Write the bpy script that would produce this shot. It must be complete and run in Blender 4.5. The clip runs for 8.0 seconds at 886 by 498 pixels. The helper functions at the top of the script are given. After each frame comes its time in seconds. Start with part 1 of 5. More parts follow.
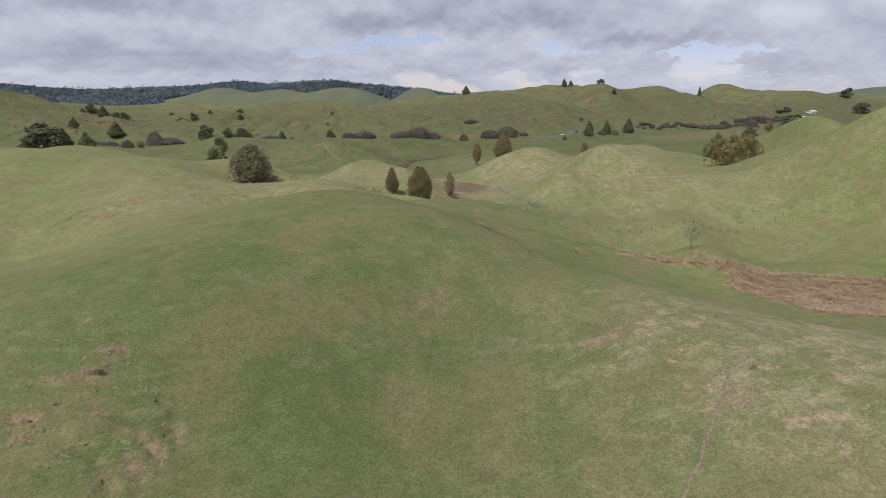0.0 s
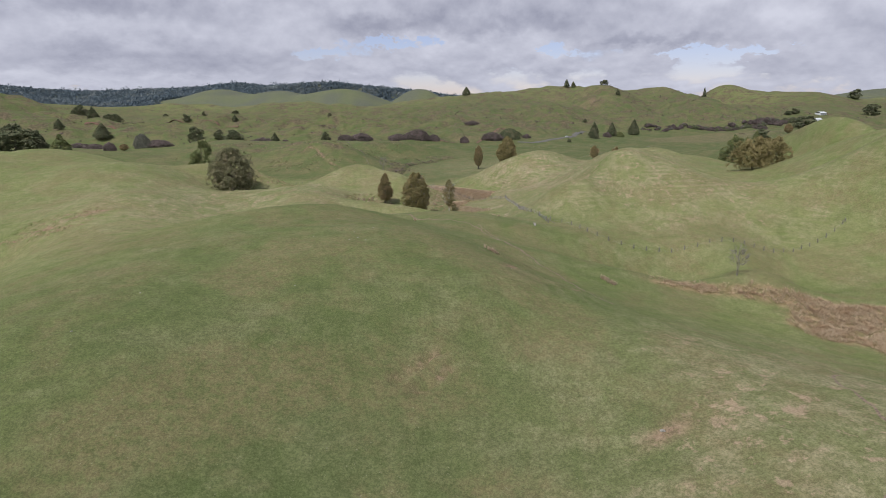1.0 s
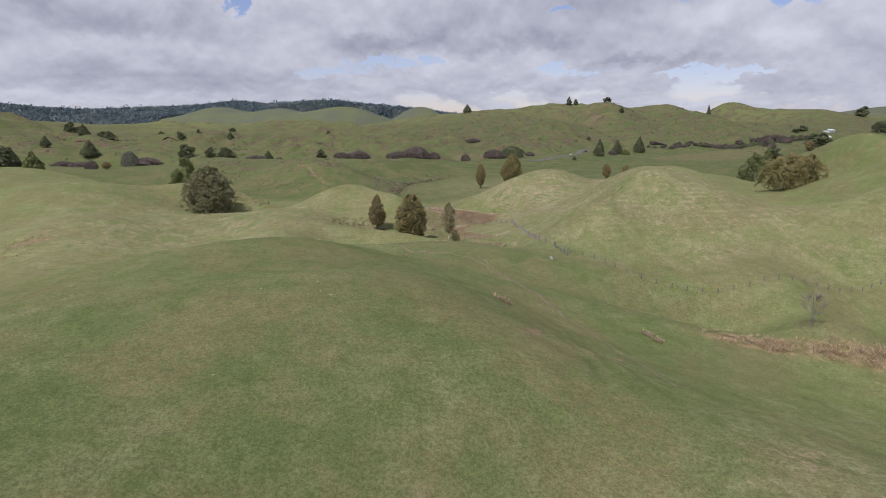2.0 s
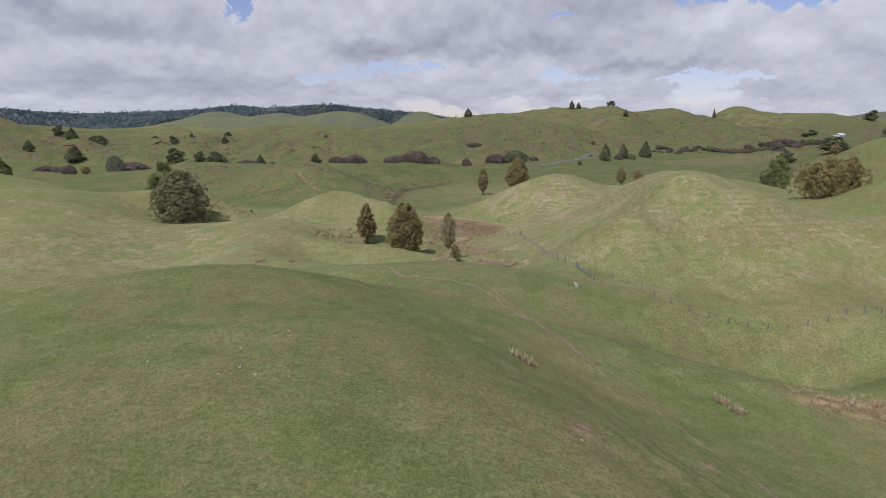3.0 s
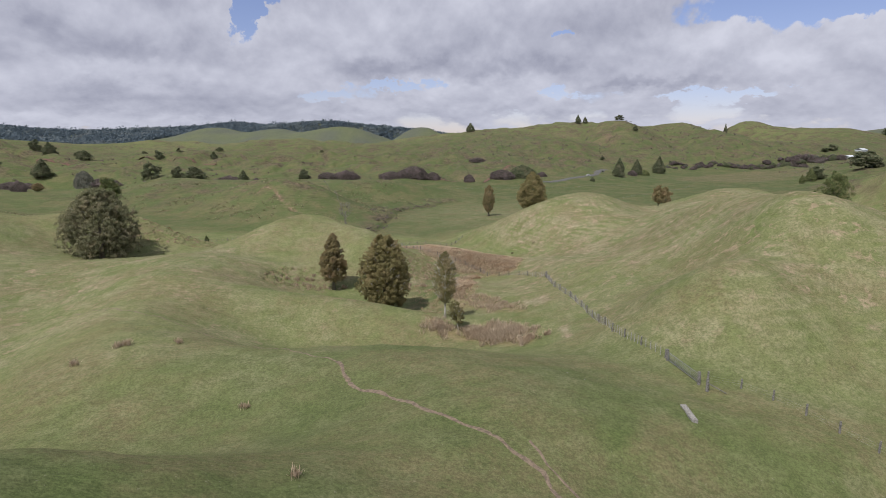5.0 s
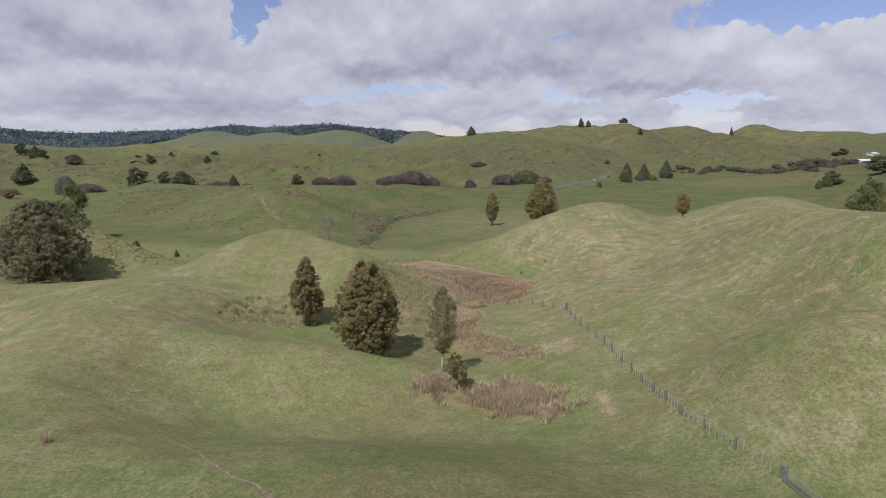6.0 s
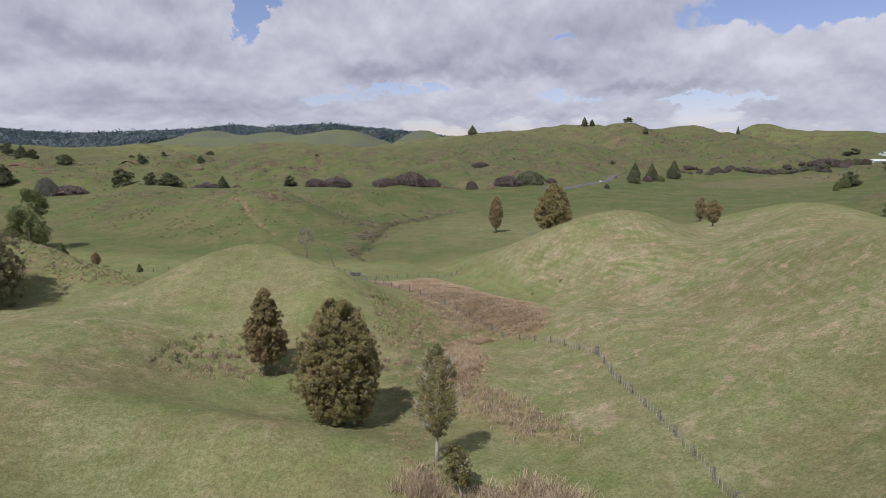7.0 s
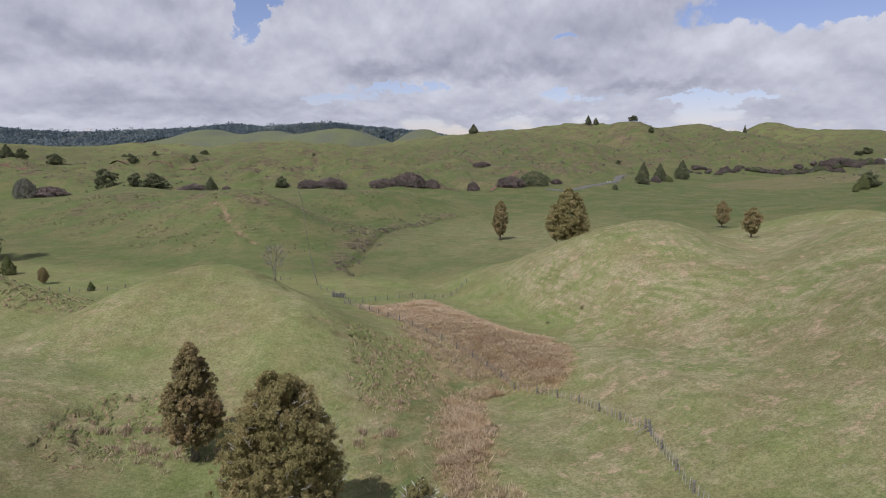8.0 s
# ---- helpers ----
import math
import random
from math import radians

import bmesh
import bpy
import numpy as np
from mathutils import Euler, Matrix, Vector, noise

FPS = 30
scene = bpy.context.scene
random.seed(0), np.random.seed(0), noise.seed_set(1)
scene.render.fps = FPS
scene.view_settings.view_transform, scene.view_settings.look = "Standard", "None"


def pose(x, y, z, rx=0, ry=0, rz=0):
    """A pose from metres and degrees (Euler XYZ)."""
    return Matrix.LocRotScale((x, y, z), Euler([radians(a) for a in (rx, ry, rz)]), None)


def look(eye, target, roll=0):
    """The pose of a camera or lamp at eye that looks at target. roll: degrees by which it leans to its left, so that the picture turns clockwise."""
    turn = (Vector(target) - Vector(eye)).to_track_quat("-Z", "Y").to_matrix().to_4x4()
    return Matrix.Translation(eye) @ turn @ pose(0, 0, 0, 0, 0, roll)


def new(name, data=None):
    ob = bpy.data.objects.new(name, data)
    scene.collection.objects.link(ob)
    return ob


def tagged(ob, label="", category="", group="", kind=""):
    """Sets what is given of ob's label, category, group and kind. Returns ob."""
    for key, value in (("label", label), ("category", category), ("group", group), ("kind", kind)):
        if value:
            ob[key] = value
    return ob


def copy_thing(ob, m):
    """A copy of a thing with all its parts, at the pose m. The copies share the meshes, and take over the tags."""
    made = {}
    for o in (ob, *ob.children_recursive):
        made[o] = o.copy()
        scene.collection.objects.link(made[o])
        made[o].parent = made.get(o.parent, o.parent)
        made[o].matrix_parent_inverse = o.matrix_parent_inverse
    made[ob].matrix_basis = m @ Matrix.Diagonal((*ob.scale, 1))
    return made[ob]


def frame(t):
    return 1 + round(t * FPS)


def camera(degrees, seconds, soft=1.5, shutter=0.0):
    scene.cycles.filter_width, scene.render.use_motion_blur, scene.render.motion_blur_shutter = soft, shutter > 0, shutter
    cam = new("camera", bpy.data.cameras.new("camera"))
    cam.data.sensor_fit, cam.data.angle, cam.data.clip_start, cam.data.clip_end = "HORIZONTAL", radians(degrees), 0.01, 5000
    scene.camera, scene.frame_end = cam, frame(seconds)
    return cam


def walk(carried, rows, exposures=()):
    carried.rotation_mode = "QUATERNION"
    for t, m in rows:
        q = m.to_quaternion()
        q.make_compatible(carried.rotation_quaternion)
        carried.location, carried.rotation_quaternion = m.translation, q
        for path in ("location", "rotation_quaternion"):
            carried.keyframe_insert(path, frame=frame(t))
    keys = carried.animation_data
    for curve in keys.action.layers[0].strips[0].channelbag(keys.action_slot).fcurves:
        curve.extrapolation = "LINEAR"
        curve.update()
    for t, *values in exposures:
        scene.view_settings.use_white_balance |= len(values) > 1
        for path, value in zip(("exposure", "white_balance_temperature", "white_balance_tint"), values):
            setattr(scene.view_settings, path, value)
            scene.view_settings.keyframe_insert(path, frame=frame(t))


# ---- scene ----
cam = camera(73, 8.0, 1.0)
walk(cam, [
    (0, pose(0.00, 0.00, 46.00, 76.73, 0, -2.60)),
    (0.5, pose(0.95, 13.89, 45.63, 76.76, 0, -2.58)),
    (1, pose(1.93, 27.96, 45.09, 76.90, 0, -2.57)),
    (1.5, pose(2.94, 42.16, 44.38, 77.68, 0, -2.52)),
    (1.7, pose(3.33, 47.94, 44.08, 78.10, 0, -2.51)),
    (2.8, pose(5.34, 79.08, 41.96, 79.03, 0, -2.42)),
    (3, pose(5.70, 84.56, 41.55, 79.06, 0, -2.43)),
    (3.5, pose(6.68, 98.20, 40.60, 79.18, 0, -2.39)),
    (4, pose(7.66, 112.13, 39.71, 79.63, 0, -2.34)),
    (4.5, pose(8.55, 125.64, 38.87, 80.23, 0, -2.30)),
    (4.7, pose(8.92, 130.97, 38.63, 80.42, 0, -2.26)),
    (5.8, pose(10.71, 160.02, 38.84, 80.93, 0, -2.22)),
    (6, pose(11.01, 165.19, 38.90, 80.97, 0, -2.19)),
    (6.5, pose(11.81, 177.90, 39.06, 80.97, 0, -2.15)),
    (7, pose(12.66, 190.64, 39.33, 80.94, 0, -2.10)),
    (7.5, pose(13.52, 203.49, 39.60, 80.89, 0, -2.05)),
    (8, pose(14.33, 216.00, 39.73, 80.85, 0, -2.02)),
], exposures=[(0.0, -0.08, 6220, 11.5), (8.0, -0.08, 6220, 11.5)])

# ---- world, sky and sun ----
SUN_FROM = Vector((-0.56, -0.82, 1.33)).normalized()


def sky_world():
    w = bpy.data.worlds.new("sky")
    scene.world = w
    w.use_nodes = True
    nt = w.node_tree
    nt.nodes.clear()
    N, L = nt.nodes.new, nt.links.new

    def maths(op, a, b=None, clamp=False):
        n = N("ShaderNodeMath")
        n.operation, n.use_clamp = op, clamp
        for i, v in enumerate((a, b)):
            if v is None:
                continue
            if isinstance(v, (int, float)):
                n.inputs[i].default_value = v
            else:
                L(v, n.inputs[i])
        return n.outputs[0]

    def ramp(v, lo, hi):
        n = N("ShaderNodeMapRange")
        n.interpolation_type = "SMOOTHSTEP"
        L(v, n.inputs[0])
        n.inputs[1].default_value, n.inputs[2].default_value = lo, hi
        return n.outputs[0]

    sky = N("ShaderNodeTexSky")
    sky.sky_type, sky.sun_disc = "NISHITA", False
    sky.sun_elevation = math.asin(SUN_FROM.z)
    sky.sun_rotation = math.atan2(SUN_FROM.x, SUN_FROM.y)
    sky.ozone_density, sky.air_density, sky.dust_density = 4.0, 1.0, 0.6
    clear = N("ShaderNodeBackground")
    clear.inputs[1].default_value = 0.105
    tint = N("ShaderNodeMix")
    tint.data_type, tint.blend_type = "RGBA", "MULTIPLY"
    tint.inputs["Factor"].default_value = 1.0
    tint.inputs["B"].default_value = (1.32, 1.05, 1.10, 1)
    L(sky.outputs[0], tint.inputs["A"])
    L(tint.outputs["Result"], clear.inputs[0])

    # heaped cumulus, by azimuth, height, half-widths, thickness and brightness
    # clear sky between the banks
    GAPS = (
        (-0.258, 0.212, 0.021, 0.042, -0.42, 0.00),
        (-0.279, 0.168, 0.019, 0.026, -0.20, 0.00),
        (0.547, 0.199, 0.104, 0.025, -0.40, 0.10),
        (0.634, 0.194, 0.057, 0.015, -0.30, 0.00),
        (-0.150, 0.089, 0.045, 0.008, -0.28, 0.00),
        (-0.037, 0.104, 0.057, 0.008, -0.32, 0.00),
        (0.041, 0.099, 0.019, 0.009, -0.20, 0.00),
        (0.222, 0.089, 0.032, 0.011, -0.30, 0.00),
        (0.455, 0.081, 0.113, 0.008, -0.32, 0.00),
        (0.228, 0.180, 0.015, 0.006, -0.25, 0.00),
        (0.535, 0.087, 0.028, 0.009, -0.15, 0.00),
    )
    # the thick banks
    HEAPS = (
        (-0.094, 0.175, 0.160, 0.057, 0.16, 0.10),
        (0.140, 0.159, 0.142, 0.042, 0.14, 0.00),
        (0.381, 0.146, 0.104, 0.038, 0.14, 0.00),
        (-0.453, 0.126, 0.245, 0.085, 0.14, 0.00),
        (0.567, 0.123, 0.142, 0.047, 0.12, 0.22),
    )
    # sunlit sides
    LIT = (
        (-0.164, 0.193, 0.066, 0.038, 0.05, 0.22),
        (-0.396, 0.118, 0.142, 0.015, 0.03, 0.20),
        (-0.575, 0.089, 0.057, 0.017, 0.05, 0.26),
        (-0.481, 0.044, 0.142, 0.011, 0.12, 0.30),
        (-0.005, 0.080, 0.047, 0.013, 0.14, 0.26),
        (0.142, 0.072, 0.104, 0.013, 0.14, 0.26),
        (0.105, 0.099, 0.047, 0.009, 0.10, 0.22),
        (0.385, 0.073, 0.066, 0.013, 0.12, 0.22),
        (0.458, 0.146, 0.057, 0.028, 0.00, 0.16),
        (0.585, 0.062, 0.113, 0.019, 0.10, 0.12),
    )
    # grey bases
    BASES = (
        (-0.050, 0.127, 0.104, 0.015, 0.10, -0.30),
        (0.168, 0.131, 0.142, 0.015, 0.10, -0.30),
        (0.359, 0.103, 0.104, 0.008, 0.08, -0.28),
        (-0.565, 0.163, 0.076, 0.028, 0.05, -0.22),
        (-0.438, 0.135, 0.123, 0.013, 0.05, -0.16),
        (-0.435, 0.082, 0.142, 0.015, 0.06, -0.20),
        (-0.329, 0.060, 0.047, 0.013, 0.05, -0.18),
        (0.312, 0.197, 0.076, 0.023, 0.04, -0.18),
        (-0.115, 0.059, 0.057, 0.008, 0.05, -0.12),
    )
    tc = N("ShaderNodeTexCoord")
    sep = N("ShaderNodeSeparateXYZ")
    L(tc.outputs["Generated"], sep.inputs[0])
    z = maths("MAXIMUM", sep.outputs[2], 0.0)
    azimuth = maths("ARCTAN2", sep.outputs[0], sep.outputs[1])
    # the heaps lie flatter towards the horizon
    up = maths("MULTIPLY", maths("LOGARITHM", maths("ADD", z, 0.075), math.e), 1.25)

    def puffs(lift, scale, detail, rough, seed, warp=0.0):
        c = N("ShaderNodeCombineXYZ")
        L(maths("MULTIPLY", azimuth, 4.6), c.inputs[0])
        L(maths("ADD", up, lift), c.inputs[1])
        c.inputs[2].default_value = seed
        n = N("ShaderNodeTexNoise")
        n.inputs["Scale"].default_value = scale
        n.inputs["Detail"].default_value = detail
        n.inputs["Roughness"].default_value = rough
        n.inputs["Distortion"].default_value = warp
        L(c.outputs[0], n.inputs["Vector"])
        return n.outputs[0]

    wander = puffs(0.0, 9.0, 5.0, 0.6, 2.2)
    stray = puffs(0.0, 9.0, 5.0, 0.6, 7.7)
    az2 = maths("ADD", azimuth, maths("MULTIPLY", maths("SUBTRACT", wander, 0.5), 0.10))
    z2 = maths("ADD", z, maths("MULTIPLY", maths("SUBTRACT", stray, 0.5), 0.045))
    thick, bright = 0.0, 0.0
    for az0, z0, wide, tall, dense, light in GAPS + HEAPS + LIT + BASES:
        u = maths("MULTIPLY", maths("SUBTRACT", az2, az0), 1 / wide)
        v = maths("MULTIPLY", maths("SUBTRACT", z2, z0), 1 / tall)
        g = maths("POWER", math.e, maths("MULTIPLY", maths("ADD", maths("MULTIPLY", u, u), maths("MULTIPLY", v, v)), -1.0))
        thick = maths("ADD", maths("MULTIPLY", g, dense), thick)
        if light:
            bright = maths("ADD", maths("MULTIPLY", g, light), bright)

    def mass(lift):
        return maths("ADD", maths("MULTIPLY", puffs(lift, 1.7, 8.0, 0.53, 4.1, 0.2), 0.8), maths("MULTIPLY", puffs(lift, 6.0, 5.0, 0.52, 1.3, 0.2), 0.2))

    here = mass(0.0)
    body = maths("ADD", here, thick)
    cover = ramp(body, 0.375, 0.475)
    top = maths("SUBTRACT", here, mass(0.16))
    ridge = maths("SUBTRACT", here, mass(0.06))
    shade = maths("ADD", maths("MULTIPLY", top, 1.5), maths("MULTIPLY", ridge, 1.5))
    shade = maths("ADD", maths("ADD", shade, 0.50), bright)
    # thin edges let the light through, thick hearts are grey
    shade = maths("ADD", shade, maths("MULTIPLY", maths("SUBTRACT", 0.56, body), 0.55), True)
    colour = N("ShaderNodeMix")
    colour.data_type = "RGBA"
    L(shade, colour.inputs["Factor"])
    colour.inputs["A"].default_value = (0.355, 0.363, 0.440, 1)
    colour.inputs["B"].default_value = (0.690, 0.694, 0.765, 1)
    clouds = N("ShaderNodeBackground")
    clouds.inputs[1].default_value = 1.0
    L(colour.outputs["Result"], clouds.inputs[0])
    both = N("ShaderNodeMixShader")
    L(cover, both.inputs[0]), L(clear.outputs[0], both.inputs[1]), L(clouds.outputs[0], both.inputs[2])
    out = N("ShaderNodeOutputWorld")
    L(both.outputs[0], out.inputs[0])


sky_world()
sun = new("sun", bpy.data.lights.new("sun", "SUN"))
sun.data.energy, sun.data.angle, sun.data.color = 4.6, radians(0.6), (1.0, 0.95, 0.86)
sun.matrix_world = look(SUN_FROM * 100, (0, 0, 0))

# ---- materials ----
class Nodes:
    """Shortcuts for one node material."""

    def __init__(self, name):
        self.m = bpy.data.materials.new(name)
        self.m.use_nodes = True
        self.t = self.m.node_tree
        self.b = self.t.nodes["Principled BSDF"]

    def n(self, kind, **values):
        node = self.t.nodes.new(kind)
        for key, value in values.items():
            node.inputs[key.replace("_", " ")].default_value = value
        return node

    def link(self, a, b):
        self.t.links.new(a, b)

    def place(self):
        return self.n("ShaderNodeNewGeometry").outputs["Position"]

    def noise(self, scale, detail=4.0, rough=0.55, vector=None, distort=0.0):
        node = self.n("ShaderNodeTexNoise", Scale=scale, Detail=detail, Roughness=rough, Distortion=distort)
        self.link(vector or self.place(), node.inputs["Vector"])
        return node.outputs[0]

    def span(self, value, lo, hi, to_lo=0.0, to_hi=1.0):
        node = self.n("ShaderNodeMapRange")
        node.interpolation_type = "SMOOTHSTEP"
        self.link(value, node.inputs[0])
        for i, v in enumerate((lo, hi, to_lo, to_hi)):
            node.inputs[i + 1].default_value = v
        return node.outputs[0]

    def maths(self, op, a, b=0.0, clamp=False):
        node = self.t.nodes.new("ShaderNodeMath")
        node.operation, node.use_clamp = op, clamp
        for i, v in enumerate((a, b)):
            if isinstance(v, (int, float)):
                node.inputs[i].default_value = v
            else:
                self.link(v, node.inputs[i])
        return node.outputs[0]

    def mix(self, fac, a, b):
        node = self.t.nodes.new("ShaderNodeMix")
        node.data_type = "RGBA"
        for key, v in (("Factor", fac), ("A", a), ("B", b)):
            if isinstance(v, (int, float)):
                node.inputs[key].default_value = v
            elif isinstance(v, tuple):
                node.inputs[key].default_value = (*v, 1)
            else:
                self.link(v, node.inputs[key])
        return node.outputs["Result"]

    def attribute(self, name):
        node = self.t.nodes.new("ShaderNodeAttribute")
        node.attribute_name = name
        return node.outputs["Fac"]

    def bump(self, height, strength, distance):
        node = self.n("ShaderNodeBump", Strength=strength, Distance=distance)
        self.link(height, node.inputs["Height"])
        self.link(node.outputs[0], self.b.inputs["Normal"])

    def done(self, colour, rough=0.9, spec=0.2):
        if isinstance(colour, tuple):
            self.b.inputs["Base Color"].default_value = (*colour, 1)
        else:
            self.link(colour, self.b.inputs["Base Color"])
        self.b.inputs["Roughness"].default_value = rough
        self.b.inputs["Specular IOR Level"].default_value = spec
        return self.m


def grass_material():
    k = Nodes("pasture")
    wide, mid = k.noise(0.016, 3), k.noise(0.085, 5, 0.62)
    tuft, fine = k.noise(0.55, 8, 0.74), k.noise(2.4, 6, 0.78)
    speck, flock = k.noise(5.5, 4, 0.72), k.noise(0.21, 6, 0.68)
    dry, bare, reed, lush_shaded, far = (k.attribute(a) for a in ("dry", "bare", "reed", "lush_shaded", "far"))
    green = k.mix(k.span(wide, 0.35, 0.65), (0.116, 0.140, 0.050), (0.150, 0.164, 0.066))
    green = k.mix(k.span(flock, 0.40, 0.62, 0.0, 0.55), green, (0.088, 0.118, 0.036))
    # rich grass turns greener; painted cloud shade darkens by the same mix
    green = k.mix(lush_shaded, green, (0.064, 0.084, 0.031))
    straw = k.mix(k.span(tuft, 0.35, 0.7), (0.208, 0.182, 0.112), (0.275, 0.242, 0.160))
    patchy = k.maths("MULTIPLY", k.span(k.noise(0.30, 6, 0.62), 0.40, 0.70, 0.0, 0.75), k.span(mid, 0.36, 0.64, 0.10, 0.60))
    patchy = k.maths("MULTIPLY", patchy, k.span(lush_shaded, 0.0, 1.0, 0.70, 0.30))
    amount = k.maths("ADD", patchy, k.maths("MULTIPLY", k.maths("MULTIPLY", dry, k.span(k.noise(0.13, 6, 0.66, distort=0.7), 0.40, 0.60, 0.40, 1.30)), k.span(tuft, 0.36, 0.62, 0.85, 1.08)))
    # stock treads: pale and green lines that keep to the contours
    sep = k.n("ShaderNodeSeparateXYZ")
    k.link(k.place(), sep.inputs[0])
    phase = k.maths("ADD", k.maths("MULTIPLY", sep.outputs[2], 5.6), k.maths("ADD", k.maths("MULTIPLY", k.noise(0.04, 2), 7.0), k.maths("MULTIPLY", k.noise(0.25, 3), 1.6)))
    wave = k.maths("SINE", phase)
    stepped = k.maths("MULTIPLY", k.attribute("steps"), k.span(k.noise(0.06, 4, 0.6), 0.44, 0.60, 0.0, 1.0))
    amount = k.maths("ADD", amount, k.maths("MULTIPLY", stepped, k.span(wave, -0.7, 0.8, -0.24, 0.17)))
    # winding green paths where feet have pressed the old grass down
    paths = k.maths("ABSOLUTE", k.maths("SUBTRACT", k.noise(0.05, 3, 0.5, distort=0.4), 0.5))
    paths = k.maths("MULTIPLY", k.span(paths, 0.003, 0.020, 1.0, 0.0), k.attribute("steps"), True)
    amount = k.maths("MULTIPLY", amount, k.span(paths, 0.0, 1.0, 1.0, 0.35))
    amount = k.maths("MULTIPLY", amount, k.span(fine, 0.30, 0.65, 0.6, 1.1), True)
    c = k.mix(amount, green, straw)
    # tired brownish turf in broad soft patches
    tired = k.maths("MULTIPLY", k.span(k.noise(0.07, 5, 0.6, distort=0.4), 0.42, 0.62), k.span(k.noise(0.9, 5, 0.7), 0.38, 0.60, 0.25, 0.75))
    c = k.mix(k.maths("MULTIPLY", tired, k.span(far, 0.0, 0.3, 0.85, 0.0)), c, (0.152, 0.126, 0.068))
    # distance haze is painted in as a flat grey over the grass
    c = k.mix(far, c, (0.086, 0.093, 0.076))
    # worn pinkish crumbs on the dry slopes
    worn = k.maths("MULTIPLY", k.span(k.noise(0.42, 7, 0.72, distort=0.3), 0.54, 0.62), k.span(dry, 0.18, 0.45), True)
    c = k.mix(k.maths("MULTIPLY", worn, 0.62), c, (0.310, 0.228, 0.165))
    scrub = k.maths("MULTIPLY", k.attribute("scrub"), k.span(k.noise(0.05, 7, 0.72, distort=0.8), 0.45, 0.60), True)
    c = k.mix(scrub, c, k.mix(k.span(k.noise(0.4, 4), 0.4, 0.6), (0.058, 0.052, 0.031), (0.128, 0.100, 0.066)))
    earth = k.mix(k.span(tuft, 0.4, 0.65), (0.155, 0.098, 0.070), (0.260, 0.182, 0.132))
    c = k.mix(k.maths("MULTIPLY", bare, k.span(tuft, 0.36, 0.54, 0.25, 1.0), True), c, earth)
    litter = k.mix(k.span(tuft, 0.38, 0.62), (0.150, 0.118, 0.058), (0.270, 0.195, 0.120))
    c = k.mix(reed, c, litter)
    # blades and tufts, light and dark, at every size
    grainy = k.maths("ADD", k.maths("MULTIPLY", k.span(tuft, 0.36, 0.64), 0.14), k.maths("ADD", k.maths("MULTIPLY", k.span(fine, 0.34, 0.66), 0.44), k.maths("MULTIPLY", k.span(speck, 0.36, 0.64), 0.42)))
    hue = k.t.nodes.new("ShaderNodeHueSaturation")
    k.link(k.span(grainy, 0.0, 1.0, 0.70, 1.31), hue.inputs["Value"])
    k.link(c, hue.inputs["Color"])
    c = hue.outputs[0]
    c = k.mix(k.span(k.noise(3.3, 3, 0.6), 0.64, 0.74, 0.0, 0.35), c, (0.290, 0.280, 0.200))
    c = k.mix(k.span(k.noise(1.15, 5, 0.7), 0.64, 0.76, 0.0, 0.40), c, (0.040, 0.050, 0.018))
    relief = k.maths("ADD", k.maths("MULTIPLY", fine, 0.55), tuft)
    relief = k.maths("ADD", relief, k.maths("MULTIPLY", speck, 0.2))
    relief = k.maths("SUBTRACT", relief, k.maths("MULTIPLY", paths, 0.25))
    k.bump(k.maths("ADD", relief, k.maths("MULTIPLY", k.maths("MULTIPLY", stepped, wave), 0.35)), 0.55, 0.36)
    return k.done(c, 0.95, 0.1)


def leaf_material(name, dark, light, tip, clump=0.5, glow=0.35):
    """Foliage that lets some light through."""
    k = Nodes(name)
    rnd = k.t.nodes.new("ShaderNodeNewGeometry").outputs["Random Per Island"]
    patch = k.noise(clump, 2)
    c = k.mix(rnd, dark, light)
    c = k.mix(k.span(patch, 0.45, 0.7, 0.0, 0.75), c, tip)
    k.done(c, 0.75, 0.2)
    thin = k.t.nodes.new("ShaderNodeBsdfTranslucent")
    k.link(c, thin.inputs["Color"])
    both = k.t.nodes.new("ShaderNodeMixShader")
    both.inputs[0].default_value = glow
    k.link(k.b.outputs[0], both.inputs[1]), k.link(thin.outputs[0], both.inputs[2])
    k.link(both.outputs[0], k.t.nodes["Material Output"].inputs["Surface"])
    return k.m


def bark_material(name, dark, light, scale=6.0):
    k = Nodes(name)
    g = k.noise(scale, 5, 0.7)
    k.bump(g, 0.5, 0.05)
    return k.done(k.mix(k.span(g, 0.35, 0.65), dark, light), 0.9)


GRASS = grass_material()
LEAF_OLIVE = leaf_material("olive_foliage", (0.165, 0.152, 0.068), (0.345, 0.298, 0.138), (0.395, 0.318, 0.172), 0.35, 0.45)
LEAF_GREEN = leaf_material("green_foliage", (0.072, 0.105, 0.046), (0.217, 0.247, 0.096), (0.284, 0.263, 0.130))
LEAF_DARK = leaf_material("dark_foliage", (0.072, 0.090, 0.050), (0.180, 0.200, 0.112), (0.240, 0.225, 0.140), 0.2)
LEAF_BROWN = leaf_material("brown_scrub", (0.077, 0.067, 0.062), (0.190, 0.157, 0.142), (0.242, 0.190, 0.188), 0.2)
# the blue in these greens stands in for haze over the distance
LEAF_FOREST_HAZED = leaf_material("hazed_forest_foliage", (0.066, 0.095, 0.120), (0.145, 0.185, 0.210), (0.215, 0.245, 0.245), 0.010)
TWIG_PALE = bark_material("lichened_twigs", (0.24, 0.23, 0.20), (0.50, 0.48, 0.43), 9.0)
TWIG_GREY = bark_material("bare_grey_twigs", (0.12, 0.11, 0.095), (0.26, 0.245, 0.22), 9.0)
BARK = bark_material("grey_bark", (0.08, 0.07, 0.055), (0.22, 0.20, 0.175))
